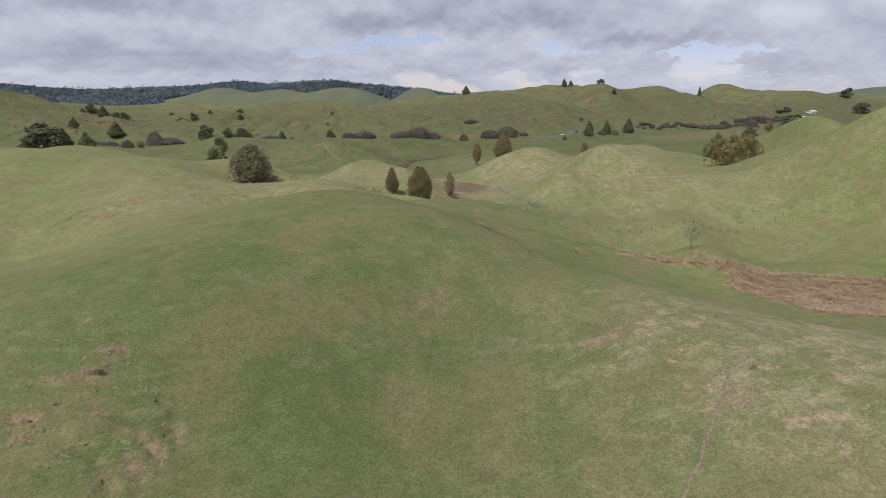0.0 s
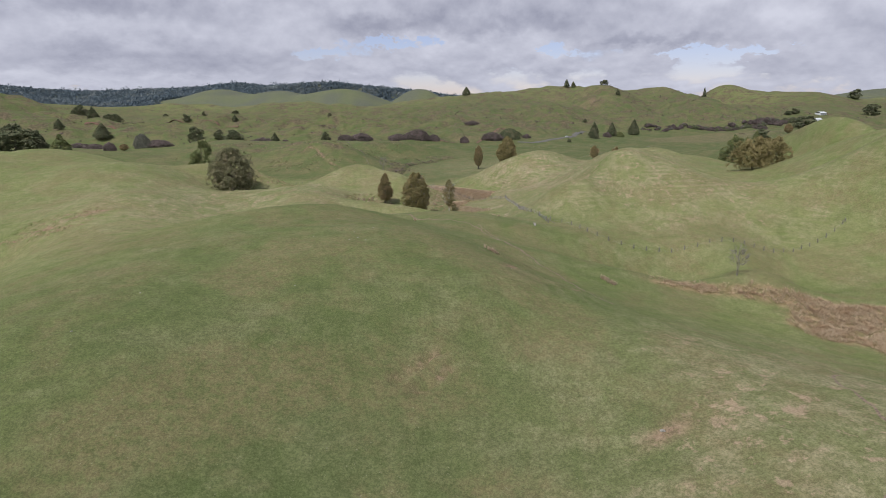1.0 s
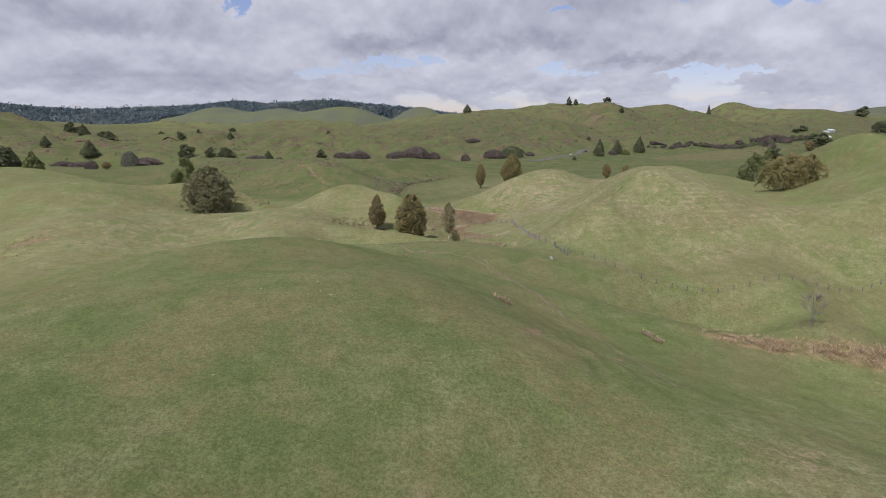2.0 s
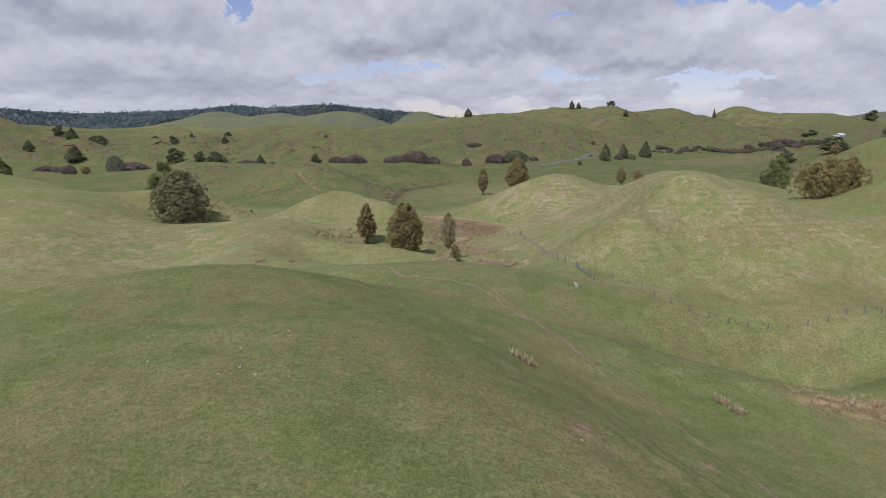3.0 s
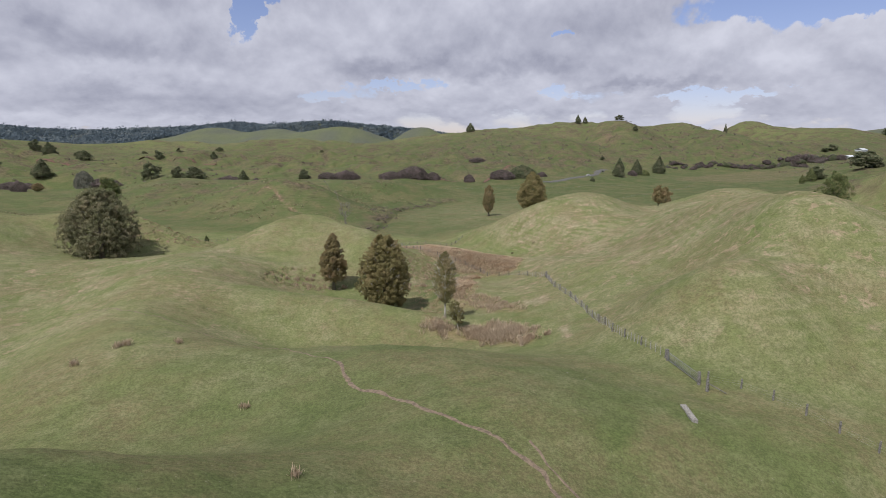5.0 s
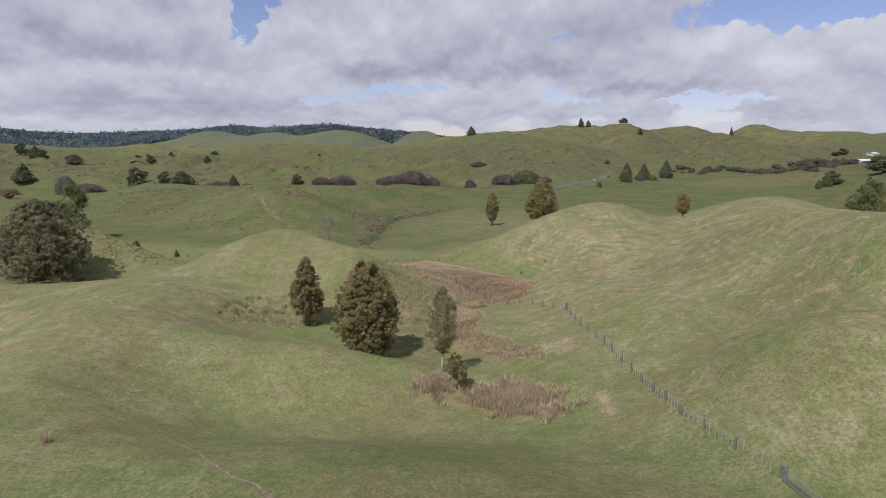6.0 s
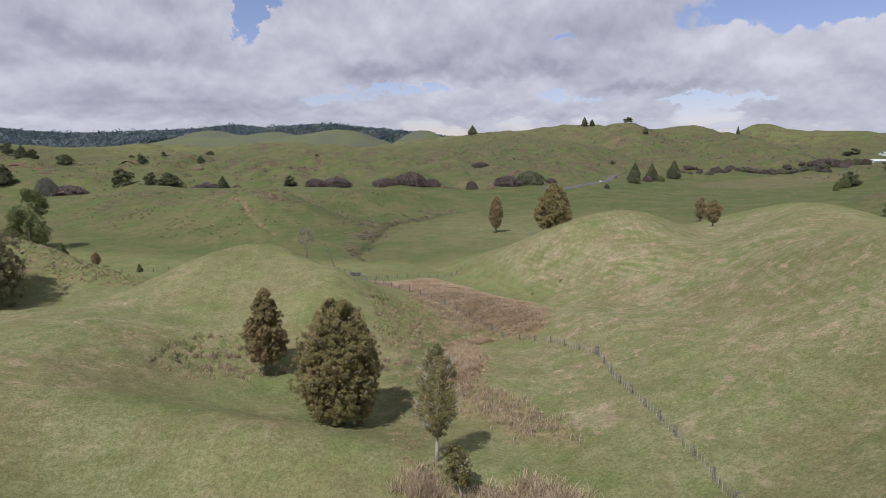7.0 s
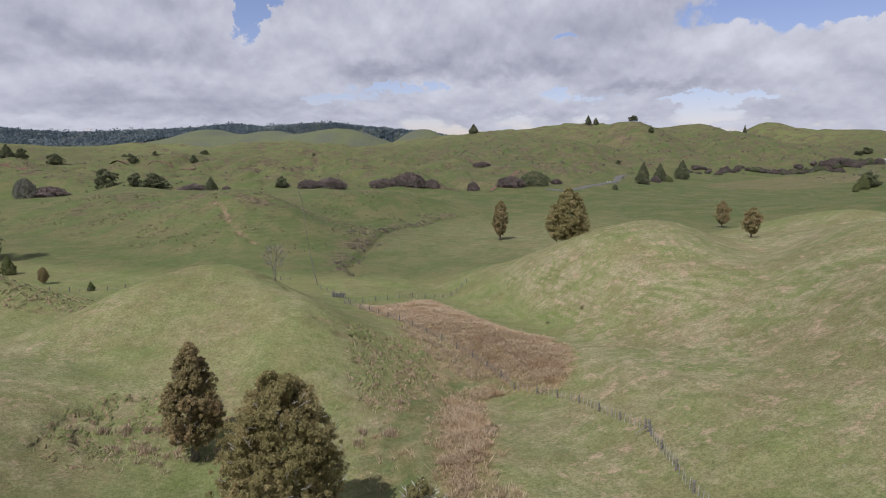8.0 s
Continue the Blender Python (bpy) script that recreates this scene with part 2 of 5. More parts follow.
LEAF_RUST = leaf_material("rusty_foliage", (0.175, 0.150, 0.074), (0.375, 0.308, 0.158), (0.425, 0.310, 0.185), 0.35, 0.45)
LEAF_THIN = leaf_material("thin_grey_green_foliage", (0.105, 0.104, 0.044), (0.240, 0.215, 0.095), (0.320, 0.262, 0.140))
LEAF_BROAD = leaf_material("sage_foliage", (0.091, 0.102, 0.058), (0.261, 0.255, 0.142), (0.389, 0.337, 0.222), 0.35)
LEAF_GREY = leaf_material("grey_scrub", (0.090, 0.094, 0.076), (0.191, 0.198, 0.161), (0.247, 0.236, 0.191), 0.3)
RUSH_RUST = leaf_material("rust_rushes", (0.270, 0.200, 0.130), (0.570, 0.460, 0.330), (0.350, 0.240, 0.150), 0.30, 0.35)
RUSH_PALE = leaf_material("pale_rushes", (0.270, 0.210, 0.145), (0.560, 0.465, 0.345), (0.430, 0.330, 0.235), 0.4, 0.35)
TUFT = leaf_material("rough_grass", (0.143, 0.146, 0.067), (0.312, 0.286, 0.175), (0.358, 0.305, 0.210), 0.9)
POST = bark_material("weathered_timber", (0.075, 0.070, 0.065), (0.23, 0.22, 0.205), 7.0)
DARK_BOARD = bark_material("dark_boards", (0.035, 0.035, 0.04), (0.09, 0.09, 0.10), 7.0)
BATTEN = bark_material("bleached_battens", (0.18, 0.175, 0.165), (0.39, 0.38, 0.36), 7.0)
BEAM = bark_material("pale_old_timber", (0.15, 0.14, 0.13), (0.33, 0.315, 0.29), 7.0)
ROUGH = GRASS.copy()
ROUGH.name = "rough_pasture"
STONE = bark_material("pale_stone", (0.13, 0.125, 0.11), (0.27, 0.26, 0.235), 4.0)


def plain(name, colour, rough, metal=0.0, grain=3.0, vary=0.25):
    k = Nodes(name)
    g = k.noise(grain, 4, 0.6)
    k.b.inputs["Metallic"].default_value = metal
    dark = tuple(c * (1 - vary) for c in colour)
    return k.done(k.mix(k.span(g, 0.35, 0.65), dark, colour), rough, 0.4)


CLAY = plain("red_clay_bank", (0.150, 0.088, 0.062), 0.95, 0, 0.5, 0.5)
EARTH = plain("trodden_earth", (0.205, 0.155, 0.110), 0.95, 0, 2.6, 0.45)
ASPHALT = plain("worn_asphalt", (0.105, 0.102, 0.095), 0.85, 0, 0.4)
WIRE = plain("fence_wire", (0.30, 0.30, 0.30), 0.5, 0.8)
STEEL = plain("galvanised_steel", (0.30, 0.31, 0.32), 0.6, 0.7, 2.0)
CAR_PAINT = plain("white_car_paint", (0.80, 0.80, 0.80), 0.25, 0, 1.0, 0.04)
GLASS_DARK = plain("tinted_glass", (0.03, 0.035, 0.04), 0.08, 0, 1.0)
RUBBER = plain("tyre_rubber", (0.03, 0.03, 0.03), 0.8)
SHED_WALL = plain("iron_cladding", (0.55, 0.58, 0.60), 0.5, 0.2, 0.6, 0.12)
SHED_ROOF = plain("pale_iron_roof", (0.70, 0.73, 0.76), 0.4, 0.2, 0.5, 0.1)

# ---- the land ----
HILLS = []


def hill(x, y, height, a, b, turn=0.0):
    """A rounded hill, or a hollow where height is negative: half-widths a and b, turned by degrees."""
    HILLS.append((x, y, height, a, b, radians(turn)))


# the near hill
hill(0.5, 142.2, 19.3, 46.5, 37.6, -15)
hill(-55.9, 141.1, 12.7, 34.7, 60.9, 21)
hill(-109.7, 85.8, 14.7, 47.1, 42.4, 5)
hill(20.5, 101.4, 10.2, 35.1, 27.0, -7)
hill(17.5, 94.8, -5.5, 20.5, 21.5, -1)
hill(61.5, 64.5, 12.1, 42.6, 34.0, -2)
hill(37.3, 181.9, 8.2, 37.6, 25.1, -21)
hill(-40.7, 87.6, 8.3, 36.1, 30.0, 24)
hill(53.0, 219.7, 9.7, 13.1, 13.7, -3)
# reeds gully
hill(102.1, 137.4, -2.2, 52.7, 19.9, -8)
# right hillside
hill(83.6, 238.1, 18.4, 28.7, 39.5, -7)
hill(164.4, 206.2, 29.4, 57.7, 26.3, -22)
hill(55.0, 288.8, 12.9, 33.2, 43.3, 8)
hill(69.8, 364.4, 18.0, 37.9, 35.1, -16)
hill(112.6, 419.5, 5.6, 33.2, 38.3, -1)
hill(111.5, 330.3, 21.2, 35.8, 58.6, -16)
hill(201.5, 283.9, 21.3, 49.2, 55.8, -3)
hill(218.1, 177.2, 39.5, 55.4, 109.2, -7)
hill(211.6, 400.9, 0.2, 50.4, 40.1, 0)
hill(282.3, 415.6, 31.5, 23.4, 59.5, -3)
hill(175.2, 408.4, 13.6, 42.2, 60.1, -4)
hill(333.8, 474.8, 23.9, 62.4, 106.0, 29)
# left plateau
hill(-104.3, 226.3, 8.1, 41.0, 41.5, -2)
hill(1.4, 211.9, 9.4, 30.8, 18.3, -7)
hill(-68.5, 295.6, 7.6, 38.4, 35.7, -5)
hill(-140.1, 308.0, 15.5, 34.1, 43.1, -0)
hill(-209.3, 320.6, 16.1, 44.1, 71.7, -12)
hill(-133.0, 197.6, -12.1, 26.2, 24.8, 47)
hill(-36.4, 234.1, 8.6, 17.3, 45.0, 14)
hill(-17.7, 299.4, 8.4, 22.3, 45.0, -36)
hill(-30.0, 328.6, 12.3, 14.6, 29.3, -25)
hill(-7.1, 253.3, 7.1, 25.5, 10.0, -9)
hill(-94.2, 348.2, 12.9, 26.3, 15.2, -3)
hill(-176.1, 369.1, 6.8, 53.7, 37.7, -7)
hill(-264.5, 417.9, 16.2, 84.3, 51.4, -21)
hill(-20.6, 281.7, -2.8, 10.0, 10.8, 2)
# mid left
hill(-79.9, 502.5, 15.8, 35.4, 32.0, -0)
hill(-110.7, 559.0, 7.8, 66.9, 43.4, 24)
hill(-160.5, 565.6, 9.6, 64.5, 56.4, 5)
hill(-9.1, 581.0, 12.9, 53.2, 32.0, 32)
hill(-51.9, 474.3, 11.9, 32.0, 32.0, 18)
hill(-286.3, 536.3, 10.7, 78.9, 53.1, -7)
hill(-180.2, 628.3, 10.0, 38.0, 35.8, 13)
hill(-217.1, 723.7, 11.8, 65.2, 56.1, -13)
hill(-65.6, 628.7, 10.9, 60.6, 59.9, -2)
hill(11.9, 589.2, -2.3, 57.6, 63.1, -1)
hill(-359.9, 750.7, 8.2, 84.4, 54.5, 10)
hill(-455.4, 828.3, 15.5, 112.9, 93.8, 4)
hill(-669.8, 934.0, 73.3, 148.7, 161.9, 2)
hill(-97.9, 755.8, 12.3, 77.4, 72.0, 1)
hill(-231.4, 854.8, 6.7, 109.5, 84.8, -3)
hill(5.8, 791.8, 9.2, 97.7, 95.9, -0)
hill(-61.2, 1025.9, 16.8, 140.5, 106.5, -2)
hill(-350.1, 1107.1, 27.7, 175.4, 107.1, -30)
# right ridge
hill(117.6, 960.3, 24.4, 112.2, 194.3, 12)
hill(263.3, 1152.5, 31.0, 162.6, 114.6, -3)
hill(357.6, 1459.1, 63.8, 115.3, 138.9, 6)
hill(400.1, 1291.2, 53.2, 68.2, 104.9, -10)
hill(181.6, 1448.0, 52.3, 165.3, 214.2, -7)
hill(63.0, 1336.5, 27.9, 271.3, 187.4, 1)
hill(541.5, 1374.2, 79.8, 90.9, 190.7, 4)
hill(499.6, 1120.4, 23.2, 121.5, 105.6, 1)
hill(752.8, 1528.7, 68.0, 79.6, 134.7, -27)
hill(848.3, 1396.2, 60.3, 146.6, 189.6, -8)
hill(1123.5, 1394.3, 49.0, 248.1, 254.0, -0)
hill(668.8, 1182.8, 26.5, 164.3, 92.7, -2)
hill(606.0, 756.5, 24.7, 144.7, 118.8, 1)
hill(792.6, 908.8, 30.6, 181.9, 205.6, 1)
# far lit ridge
hill(-275.2, 1376.2, 46.8, 212.4, 154.8, -18)
hill(-14.6, 1525.9, 35.2, 124.5, 94.9, -4)
hill(-773.7, 1286.6, 46.8, 300.8, 165.7, 23)
# far pale hills
hill(-457.8, 2197.2, 86.9, 152.3, 195.4, -3)
hill(-704.1, 2334.2, 78.2, 162.5, 237.2, 0)
hill(-221.5, 2020.8, 97.1, 181.3, 153.1, 4)
hill(18.7, 2354.5, 107.8, 137.7, 231.5, 2)
hill(-954.1, 2453.2, 47.1, 271.2, 341.5, 8)
# forest
hill(-947.5, 3458.2, 149.8, 369.2, 373.3, 0)
hill(-444.6, 3103.1, 125.0, 354.0, 286.8, 2)
hill(-1326.4, 3016.2, 92.1, 779.5, 312.9, -24)
hill(-10.1, 3253.4, 81.1, 334.2, 292.2, -3)
hill(-2267.0, 3107.2, 127.5, 515.5, 507.7, 1)
hill(569.1, 3032.4, 67.0, 481.3, 412.2, 1)
hill(1493.0, 2604.3, 90.2, 607.8, 500.0, -0)
hill(-19.2, 168.2, 6.9, 12.5, 31.1, -65)
hill(27.7, 146.2, -3.3, 20.0, 20.0, 4)
hill(66.7, 173.2, -8.7, 36.3, 9.6, -5)
hill(43.8, 298.3, -9.2, 32.0, 29.6, 9)
hill(35.4, 346.0, -7.2, 12.0, 49.0, 21)
hill(-83.2, 373.6, 0.3, 30.7, 20.0, -2)
hill(-119.4, 328.1, 3.8, 22.9, 26.0, -5)
hill(-169.9, 330.4, 0.4, 25.1, 25.0, -0)
hill(85.6, 278.5, 7.4, 16.1, 29.4, -2)
hill(42.5, 227.5, 4.6, 20.3, 30.8, 8)
hill(-419.2, 826.0, -7.6, 64.3, 39.1, -6)
hill(93.9, 353.0, -10.6, 15.7, 26.0, -29)
hill(145.6, 390.2, 6.7, 15.5, 39.5, 9)
# folds of the far left country
hill(-337.9, 801.6, 10.3, 58.5, 22.0, -42)
hill(-300.4, 876.7, -6.8, 155.9, 22.2, -4)
hill(-361.3, 1023.2, 10.1, 119.7, 26.5, 39)
hill(-564.0, 990.9, 13.3, 127.6, 26.4, -33)
hill(-159.0, 1017.5, 9.4, 102.1, 28.1, -10)
hill(-298.1, 1118.4, -10.2, 255.2, 38.0, 7)
hill(-65.8, 850.9, 11.2, 44.6, 29.1, -20)
hill(-120.5, 927.6, -7.7, 89.7, 23.4, 2)
hill(-519.4, 1424.1, 21.3, 119.2, 44.4, 16)
# smaller folds of the near valley
hill(83.6, 170.1, 7.5, 12.0, 23.0, -10)
hill(72.5, 236.3, 6.5, 10.0, 14.5, 4)
hill(45.3, 303.2, 5.5, 13.2, 22.6, 3)
hill(131.5, 202.4, -3.3, 22.1, 19.9, -0)
hill(33.1, 325.0, 2.4, 12.0, 20.6, 1)
hill(-33.2, 299.8, -4.0, 17.1, 12.0, -5)
hill(-8.6, 317.4, 5.9, 12.0, 26.7, 29)
hill(-105.4, 257.0, 6.3, 20.8, 22.8, -1)
hill(15.6, 194.3, 2.5, 15.3, 14.6, 0)
hill(32.5, 123.0, -1.8, 20.0, 27.0, -1)
hill(-82.0, 324.9, -2.0, 23.5, 20.0, -1)
hill(20.5, 281.1, 3.1, 10.0, 15.6, -1)
# gullies and spurs of the further country
hill(-330, 700, -6, 120, 16, 8)
hill(-95, 668, -5, 110, 18, -4)
hill(-62, 800, -8, 18, 90, 20)
hill(-205, 790, -7, 20, 80, -35)
hill(-420, 805, -8, 130, 18, 12)
hill(-250, 932, -7, 150, 18, -8)
hill(-480, 1005, -9, 130, 22, 15)
hill(-120, 1100, -9, 160, 24, 6)
hill(-255, 755, 9, 60, 30, 5)
hill(-120, 762, 7, 50, 26, -10)
hill(-420, 900, 10, 70, 36, 0)
hill(330, 1180, -8, 18, 70, 15)
hill(450, 1150, -9, 20, 80, -10)
hill(180, 1060, -8, 20, 90, 12)
hill(600, 1200, -9, 22, 90, 5)
hill(90, 900, -6, 18, 70, -15)
hill(250, 1110, 8, 40, 60, 0)
# country outside the view
hill(-420, 250, 28, 130, 120, 10)
hill(-350, 30, 30, 140, 110, -20)
hill(-60, -180, 22, 120, 90, 15)
hill(180, -120, 30, 110, 90, -10)
hill(480, 180, 40, 150, 140, 20)
hill(600, 450, 25, 150, 120, 0)
hill(-700, 600, 35, 200, 160, 0)
hill(-500, -300, 40, 220, 180, 0)
hill(350, -400, 40, 250, 180, 0)
hill(1300, 700, 60, 300, 260, 0)
hill(1500, 1700, 80, 380, 300, 0)
hill(-1300, 1300, 60, 350, 300, 0)
hill(-1700, 2200, 110, 450, 380, 0)
hill(2500, 3000, 140, 600, 500, 0)


def waves(x, y, size, seed):
    """Smooth uneven swell of about one, from crossed sines."""
    r = np.random.RandomState(seed)
    total = 0.0 * (x + y)
    for i in range(7):
        way, step, start = r.uniform(0, 6.28), r.uniform(0.6, 1.7) * 6.28 / size, r.uniform(0, 6.28)
        c, s = math.cos(way), math.sin(way)
        total = total + np.sin((x * c + y * s) * step + start + 1.3 * np.sin((x * s - y * c) * step * 0.7))
    return total / 2.65


def near_line(x, y, points):
    """Distance from a bent line."""
    best = np.full(x.shape, 1e9)
    for (ax, ay), (bx, by) in zip(points, points[1:]):
        dx, dy = bx - ax, by - ay
        t = np.clip(((x - ax) * dx + (y - ay) * dy) / (dx * dx + dy * dy), 0, 1)
        best = np.minimum(best, np.hypot(x - ax - t * dx, y - ay - t * dy))
    return best


CREEK = [(-6, 400), (-11, 419), (-8, 436), (-5, 462), (-3, 492), (2, 512), (13, 526), (22, 545), (36, 557)]
# broken banks of red clay on the mid hill and further off
SLIPS = [[(-81, 476), (-76, 481), (-71, 475), (-64, 460), (-56, 449), (-48, 441)], [(-137, 474), (-130, 475), (-118, 472)], [(-110, 455), (-98, 452)]]
SCARPS = [[(-340, 1003), (-326, 1009), (-308, 1009), (-275, 999)], [(-470, 880), (-431, 880), (-400, 868)], [(70, 706), (83, 739), (103, 792), (119, 815)], [(25, 727), (46, 712)], [(-395, 1004), (-360, 1000)]]

# small broken ledges where the turf has slumped
LEDGES = [[(-26, 276), (-27, 280), (-26, 284), (-24, 287.7), (-19.3, 291.3)], [(-23.6, 279), (-24.4, 281.6), (-23.8, 284.3), (-21.2, 287)], [(1, 307), (4.3, 311), (8.7, 315.6), (12.6, 315)], [(5, 302), (9, 305.5), (13.6, 307)], [(-2.8, 309.5), (0.7, 311), (4.8, 316)], [(-16.8, 327.5), (-14.6, 332), (-11.5, 328), (-9.4, 321)]]
RILLS = [[(-33, 65), (-30.7, 63.4), (-28.7, 61.4)], [(-29.4, 65.2), (-27.4, 63.1)], [(-46.8, 62.4), (-43.6, 63.3), (-40.6, 63.4)], [(-32, 61), (-30.5, 59), (-29.5, 57.4)], [(-38.3, 66.7), (-35.3, 66.3)], [(-127, 232), (-121.5, 234), (-114, 232.4), (-106, 232)], [(-129, 227.4), (-111, 221.5), (-103, 220)], [(-133, 223.5), (-120, 221.8), (-110, 218.8)], [(-79, 350), (-72, 347), (-66, 349), (-62, 351)], [(-80, 343), (-72, 341), (-65, 342)]]
# curved ledges that stock have trodden into the near slope
ARCS = [[(-34.6, 65.0), (-32.3, 64.0), (-29.7, 62.0), (-27.7, 60.0)], [(-32.3, 61.0), (-30.3, 59.0), (-29.2, 56.5)], [(-31.5, 69.0), (-28.6, 67.0), (-27.8, 64.5)], [(-46.5, 62.0), (-44.6, 62.5), (-42.7, 63.0)], [(-47.0, 65.0), (-44.7, 65.5), (-42.3, 67.0)], [(-39.2, 62.0), (-37.2, 61.5), (-34.4, 59.5), (-32.2, 56.5)], [(-40.1, 74.0), (-39.5, 75.0), (-38.7, 76.0)], [(1.1, 92.0), (3.9, 94.5), (6.9, 97.5)], [(-0.8, 93.5), (2.1, 96.5), (5.1, 99.5)]]
# ribs of dead grass on the slope above the gully
RIBS = [[(31.8, 261.3), (31.1, 255.5)], [(33.5, 260.8), (32.0, 253.8)], [(34.7, 260.2), (33.4, 253.9)], [(35.8, 259.9), (34.8, 255.0)], [(33.3, 235.6), (32.9, 229.1)]]


def swell(x, y):
    """The rounded hills alone."""
    z = 2.0 + 0.004 * np.clip(y - 400, 0, 3000)
    if x.size < 4:
        hx, hy, h, a, b, turn = np.array(HILLS).T.reshape(6, -1, *([1] * x.ndim))
        dx, dy, c, s = x - hx, y - hy, np.cos(turn), np.sin(turn)
        z = z + (h * np.exp(-(((c * dx + s * dy) / a) ** 2) - ((c * dy - s * dx) / b) ** 2)).sum(0)
    else:
        for hx, hy, h, a, b, turn in HILLS:
            dx, dy, c, s = x - hx, y - hy, math.cos(turn), math.sin(turn)
            z = z + h * np.exp(-(((c * dx + s * dy) / a) ** 2) - ((c * dy - s * dx) / b) ** 2)
    return z


def land(x, y):
    """Height of the ground."""
    x, y = np.asarray(x, float), np.asarray(y, float)
    z = swell(x, y)
    far = np.clip((np.hypot(x, y) - 300) / 600, 0, 1)
    z = z + 0.10 * waves(x, y, 9, 1) + 0.05 * waves(x, y, 3.5, 2) + far * 0.8 * waves(x, y, 70, 3)
    rolling = np.clip((y - 640) / 160, 0, 1) * np.clip((2000 - y) / 400, 0, 1) * np.clip((z - 7) / 9, 0, 1)
    folds = 1.0 - 1.6 * np.exp(-((waves(x * 0.8, y, 190, 13) / 0.42) ** 2)) - 0.9 * np.exp(-((waves(x, y, 95, 11) / 0.35) ** 2))
    z = z + rolling * (np.where(x < 60, 5.0, 3.2) * folds * np.clip((1250 - y) / 150, 0.2, 1) + 1.5 * waves(x, y, 60, 12) + 0.4 * waves(x, y, 16, 12))
    if y.max() > 40 and y.min() < 380:
        cut = 0.0 * z
        for line in LEDGES + RILLS + ARCS:
            (ax, ay), (bx, by) = line[0], line[-1]
            if x.max() > min(ax, bx) - 4 and x.min() < max(ax, bx) + 4 and y.max() > min(ay, by) - 4 and y.min() < max(ay, by) + 4:
                cut = np.maximum(cut, np.exp(-((near_line(x, y, line) / 0.65) ** 2)))
        z = z - 0.85 * cut * np.clip(0.7 + 0.6 * waves(x, y, 3.0, 24), 0, 1.2)
    if y.max() > 380 and y.min() < 640:
        z = z - 1.5 * np.exp(-((near_line(x, y, CREEK) / 1.8) ** 2))
        for line in SLIPS:
            z = z - 1.3 * np.exp(-((near_line(x, y, line) / 1.6) ** 2)) * np.clip(0.6 + 0.6 * waves(x, y, 9, 21), 0, 1)
    return z + 0.10 * tread(x, y, z) * treads(x, y) * (1 + 2.2 * blob(x, y, -36, 64, 18, 18))


def tread(x, y, z):
    """Stock treads that follow the contours of a steep slope, uneven and broken."""
    return np.sin(z * 6.3 + 1.6 * waves(x, y, 22, 5) + 0.5 * waves(x, y, 6, 7)) * np.clip(0.6 + 0.8 * waves(x, y, 11, 6), 0, 1)


def treads(x, y):
    """Where the slopes are stepped by stock."""
    m = blob(x, y, 70, 285, 30, 60) + blob(x, y, 45, 345, 24, 30) + 0.8 * blob(x, y, 100, 220, 40, 25) + 0.7 * blob(x, y, 12, 300, 14, 24)
    m = m + blob(x, y, -40, 66, 16, 18) + 0.4 * blob(x, y, 6, 98, 8, 6) + 0.7 * blob(x, y, 26, 128, 8, 14) + blob(x, y, -112, 226, 16, 10)
    return np.clip(m + blob(x, y, -88, 350, 20, 12) + 0.8 * blob(x, y, -40, 490, 90, 45) + 0.6 * blob(x, y, 300, 1200, 300, 200), 0, 1.2)


def steps(near_lo, near_hi, step, lo, hi, grow):
    line, s = list(np.arange(near_lo, near_hi + 0.1, step)), step
    while line[-1] < hi:
        s *= grow
        line.append(line[-1] + s)
    s, back = step, near_lo
    front = []
    while back > lo:
        s *= grow
        back -= s
        front.append(back)
    return np.array(front[::-1] + line)


def blob(x, y, cx, cy, a, b, turn=0.0):
    c, s = math.cos(radians(turn)), math.sin(radians(turn))
    u, v = (c * (x - cx) + s * (y - cy)) / a, (c * (y - cy) - s * (x - cx)) / b
    return np.exp(-(u**2) - v**2)


def sheet(name, xs, ys, material):
    X, Y = np.meshgrid(xs, ys)
    Z = land(X, Y)
    nx, ny = len(xs), len(ys)
    me = bpy.data.meshes.new(name)
    me.vertices.add(nx * ny)
    me.vertices.foreach_set("co", np.stack([X, Y, Z], -1).ravel())
    a = (np.arange(ny - 1)[:, None] * nx + np.arange(nx - 1)).ravel()
    quads = np.stack([a, a + 1, a + nx + 1, a + nx], -1).ravel()
    me.loops.add(len(quads))
    me.loops.foreach_set("vertex_index", quads)
    me.polygons.add(len(a))
    me.polygons.foreach_set("loop_start", np.arange(len(a)) * 4)
    me.polygons.foreach_set("use_smooth", np.ones(len(a), bool))
    me.update(calc_edges=True)
    me.materials.append(material)
    x, y = X.ravel(), Y.ravel()
    dry, bare, reed, lush_shaded, scrub, stepped = surface(x, y, Z.ravel(), np.clip(np.hypot(*np.gradient(Z, ys, xs)).ravel() / 0.33, 0, 1))
    # strength of the painted haze, growing with distance past 1650
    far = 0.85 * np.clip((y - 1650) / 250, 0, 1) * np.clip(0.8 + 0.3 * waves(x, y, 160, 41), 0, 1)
    for key, value in (("dry", dry), ("bare", bare), ("reed", reed), ("lush_shaded", lush_shaded), ("scrub", scrub), ("steps", stepped), ("far", far)):
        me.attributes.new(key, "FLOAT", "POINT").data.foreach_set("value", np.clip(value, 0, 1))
    return new(name, me)


def inside(x, y, line):
    """Whether places lie inside a ring."""
    hit = np.zeros(len(x), bool)
    for (ax, ay), (bx, by) in zip(line, line[1:] + line[:1]):
        cross = (ay > y) != (by > y)
        hit ^= cross & (x < (bx - ax) * (y - ay) / (by - ay + 1e-9) + ax)
    return hit


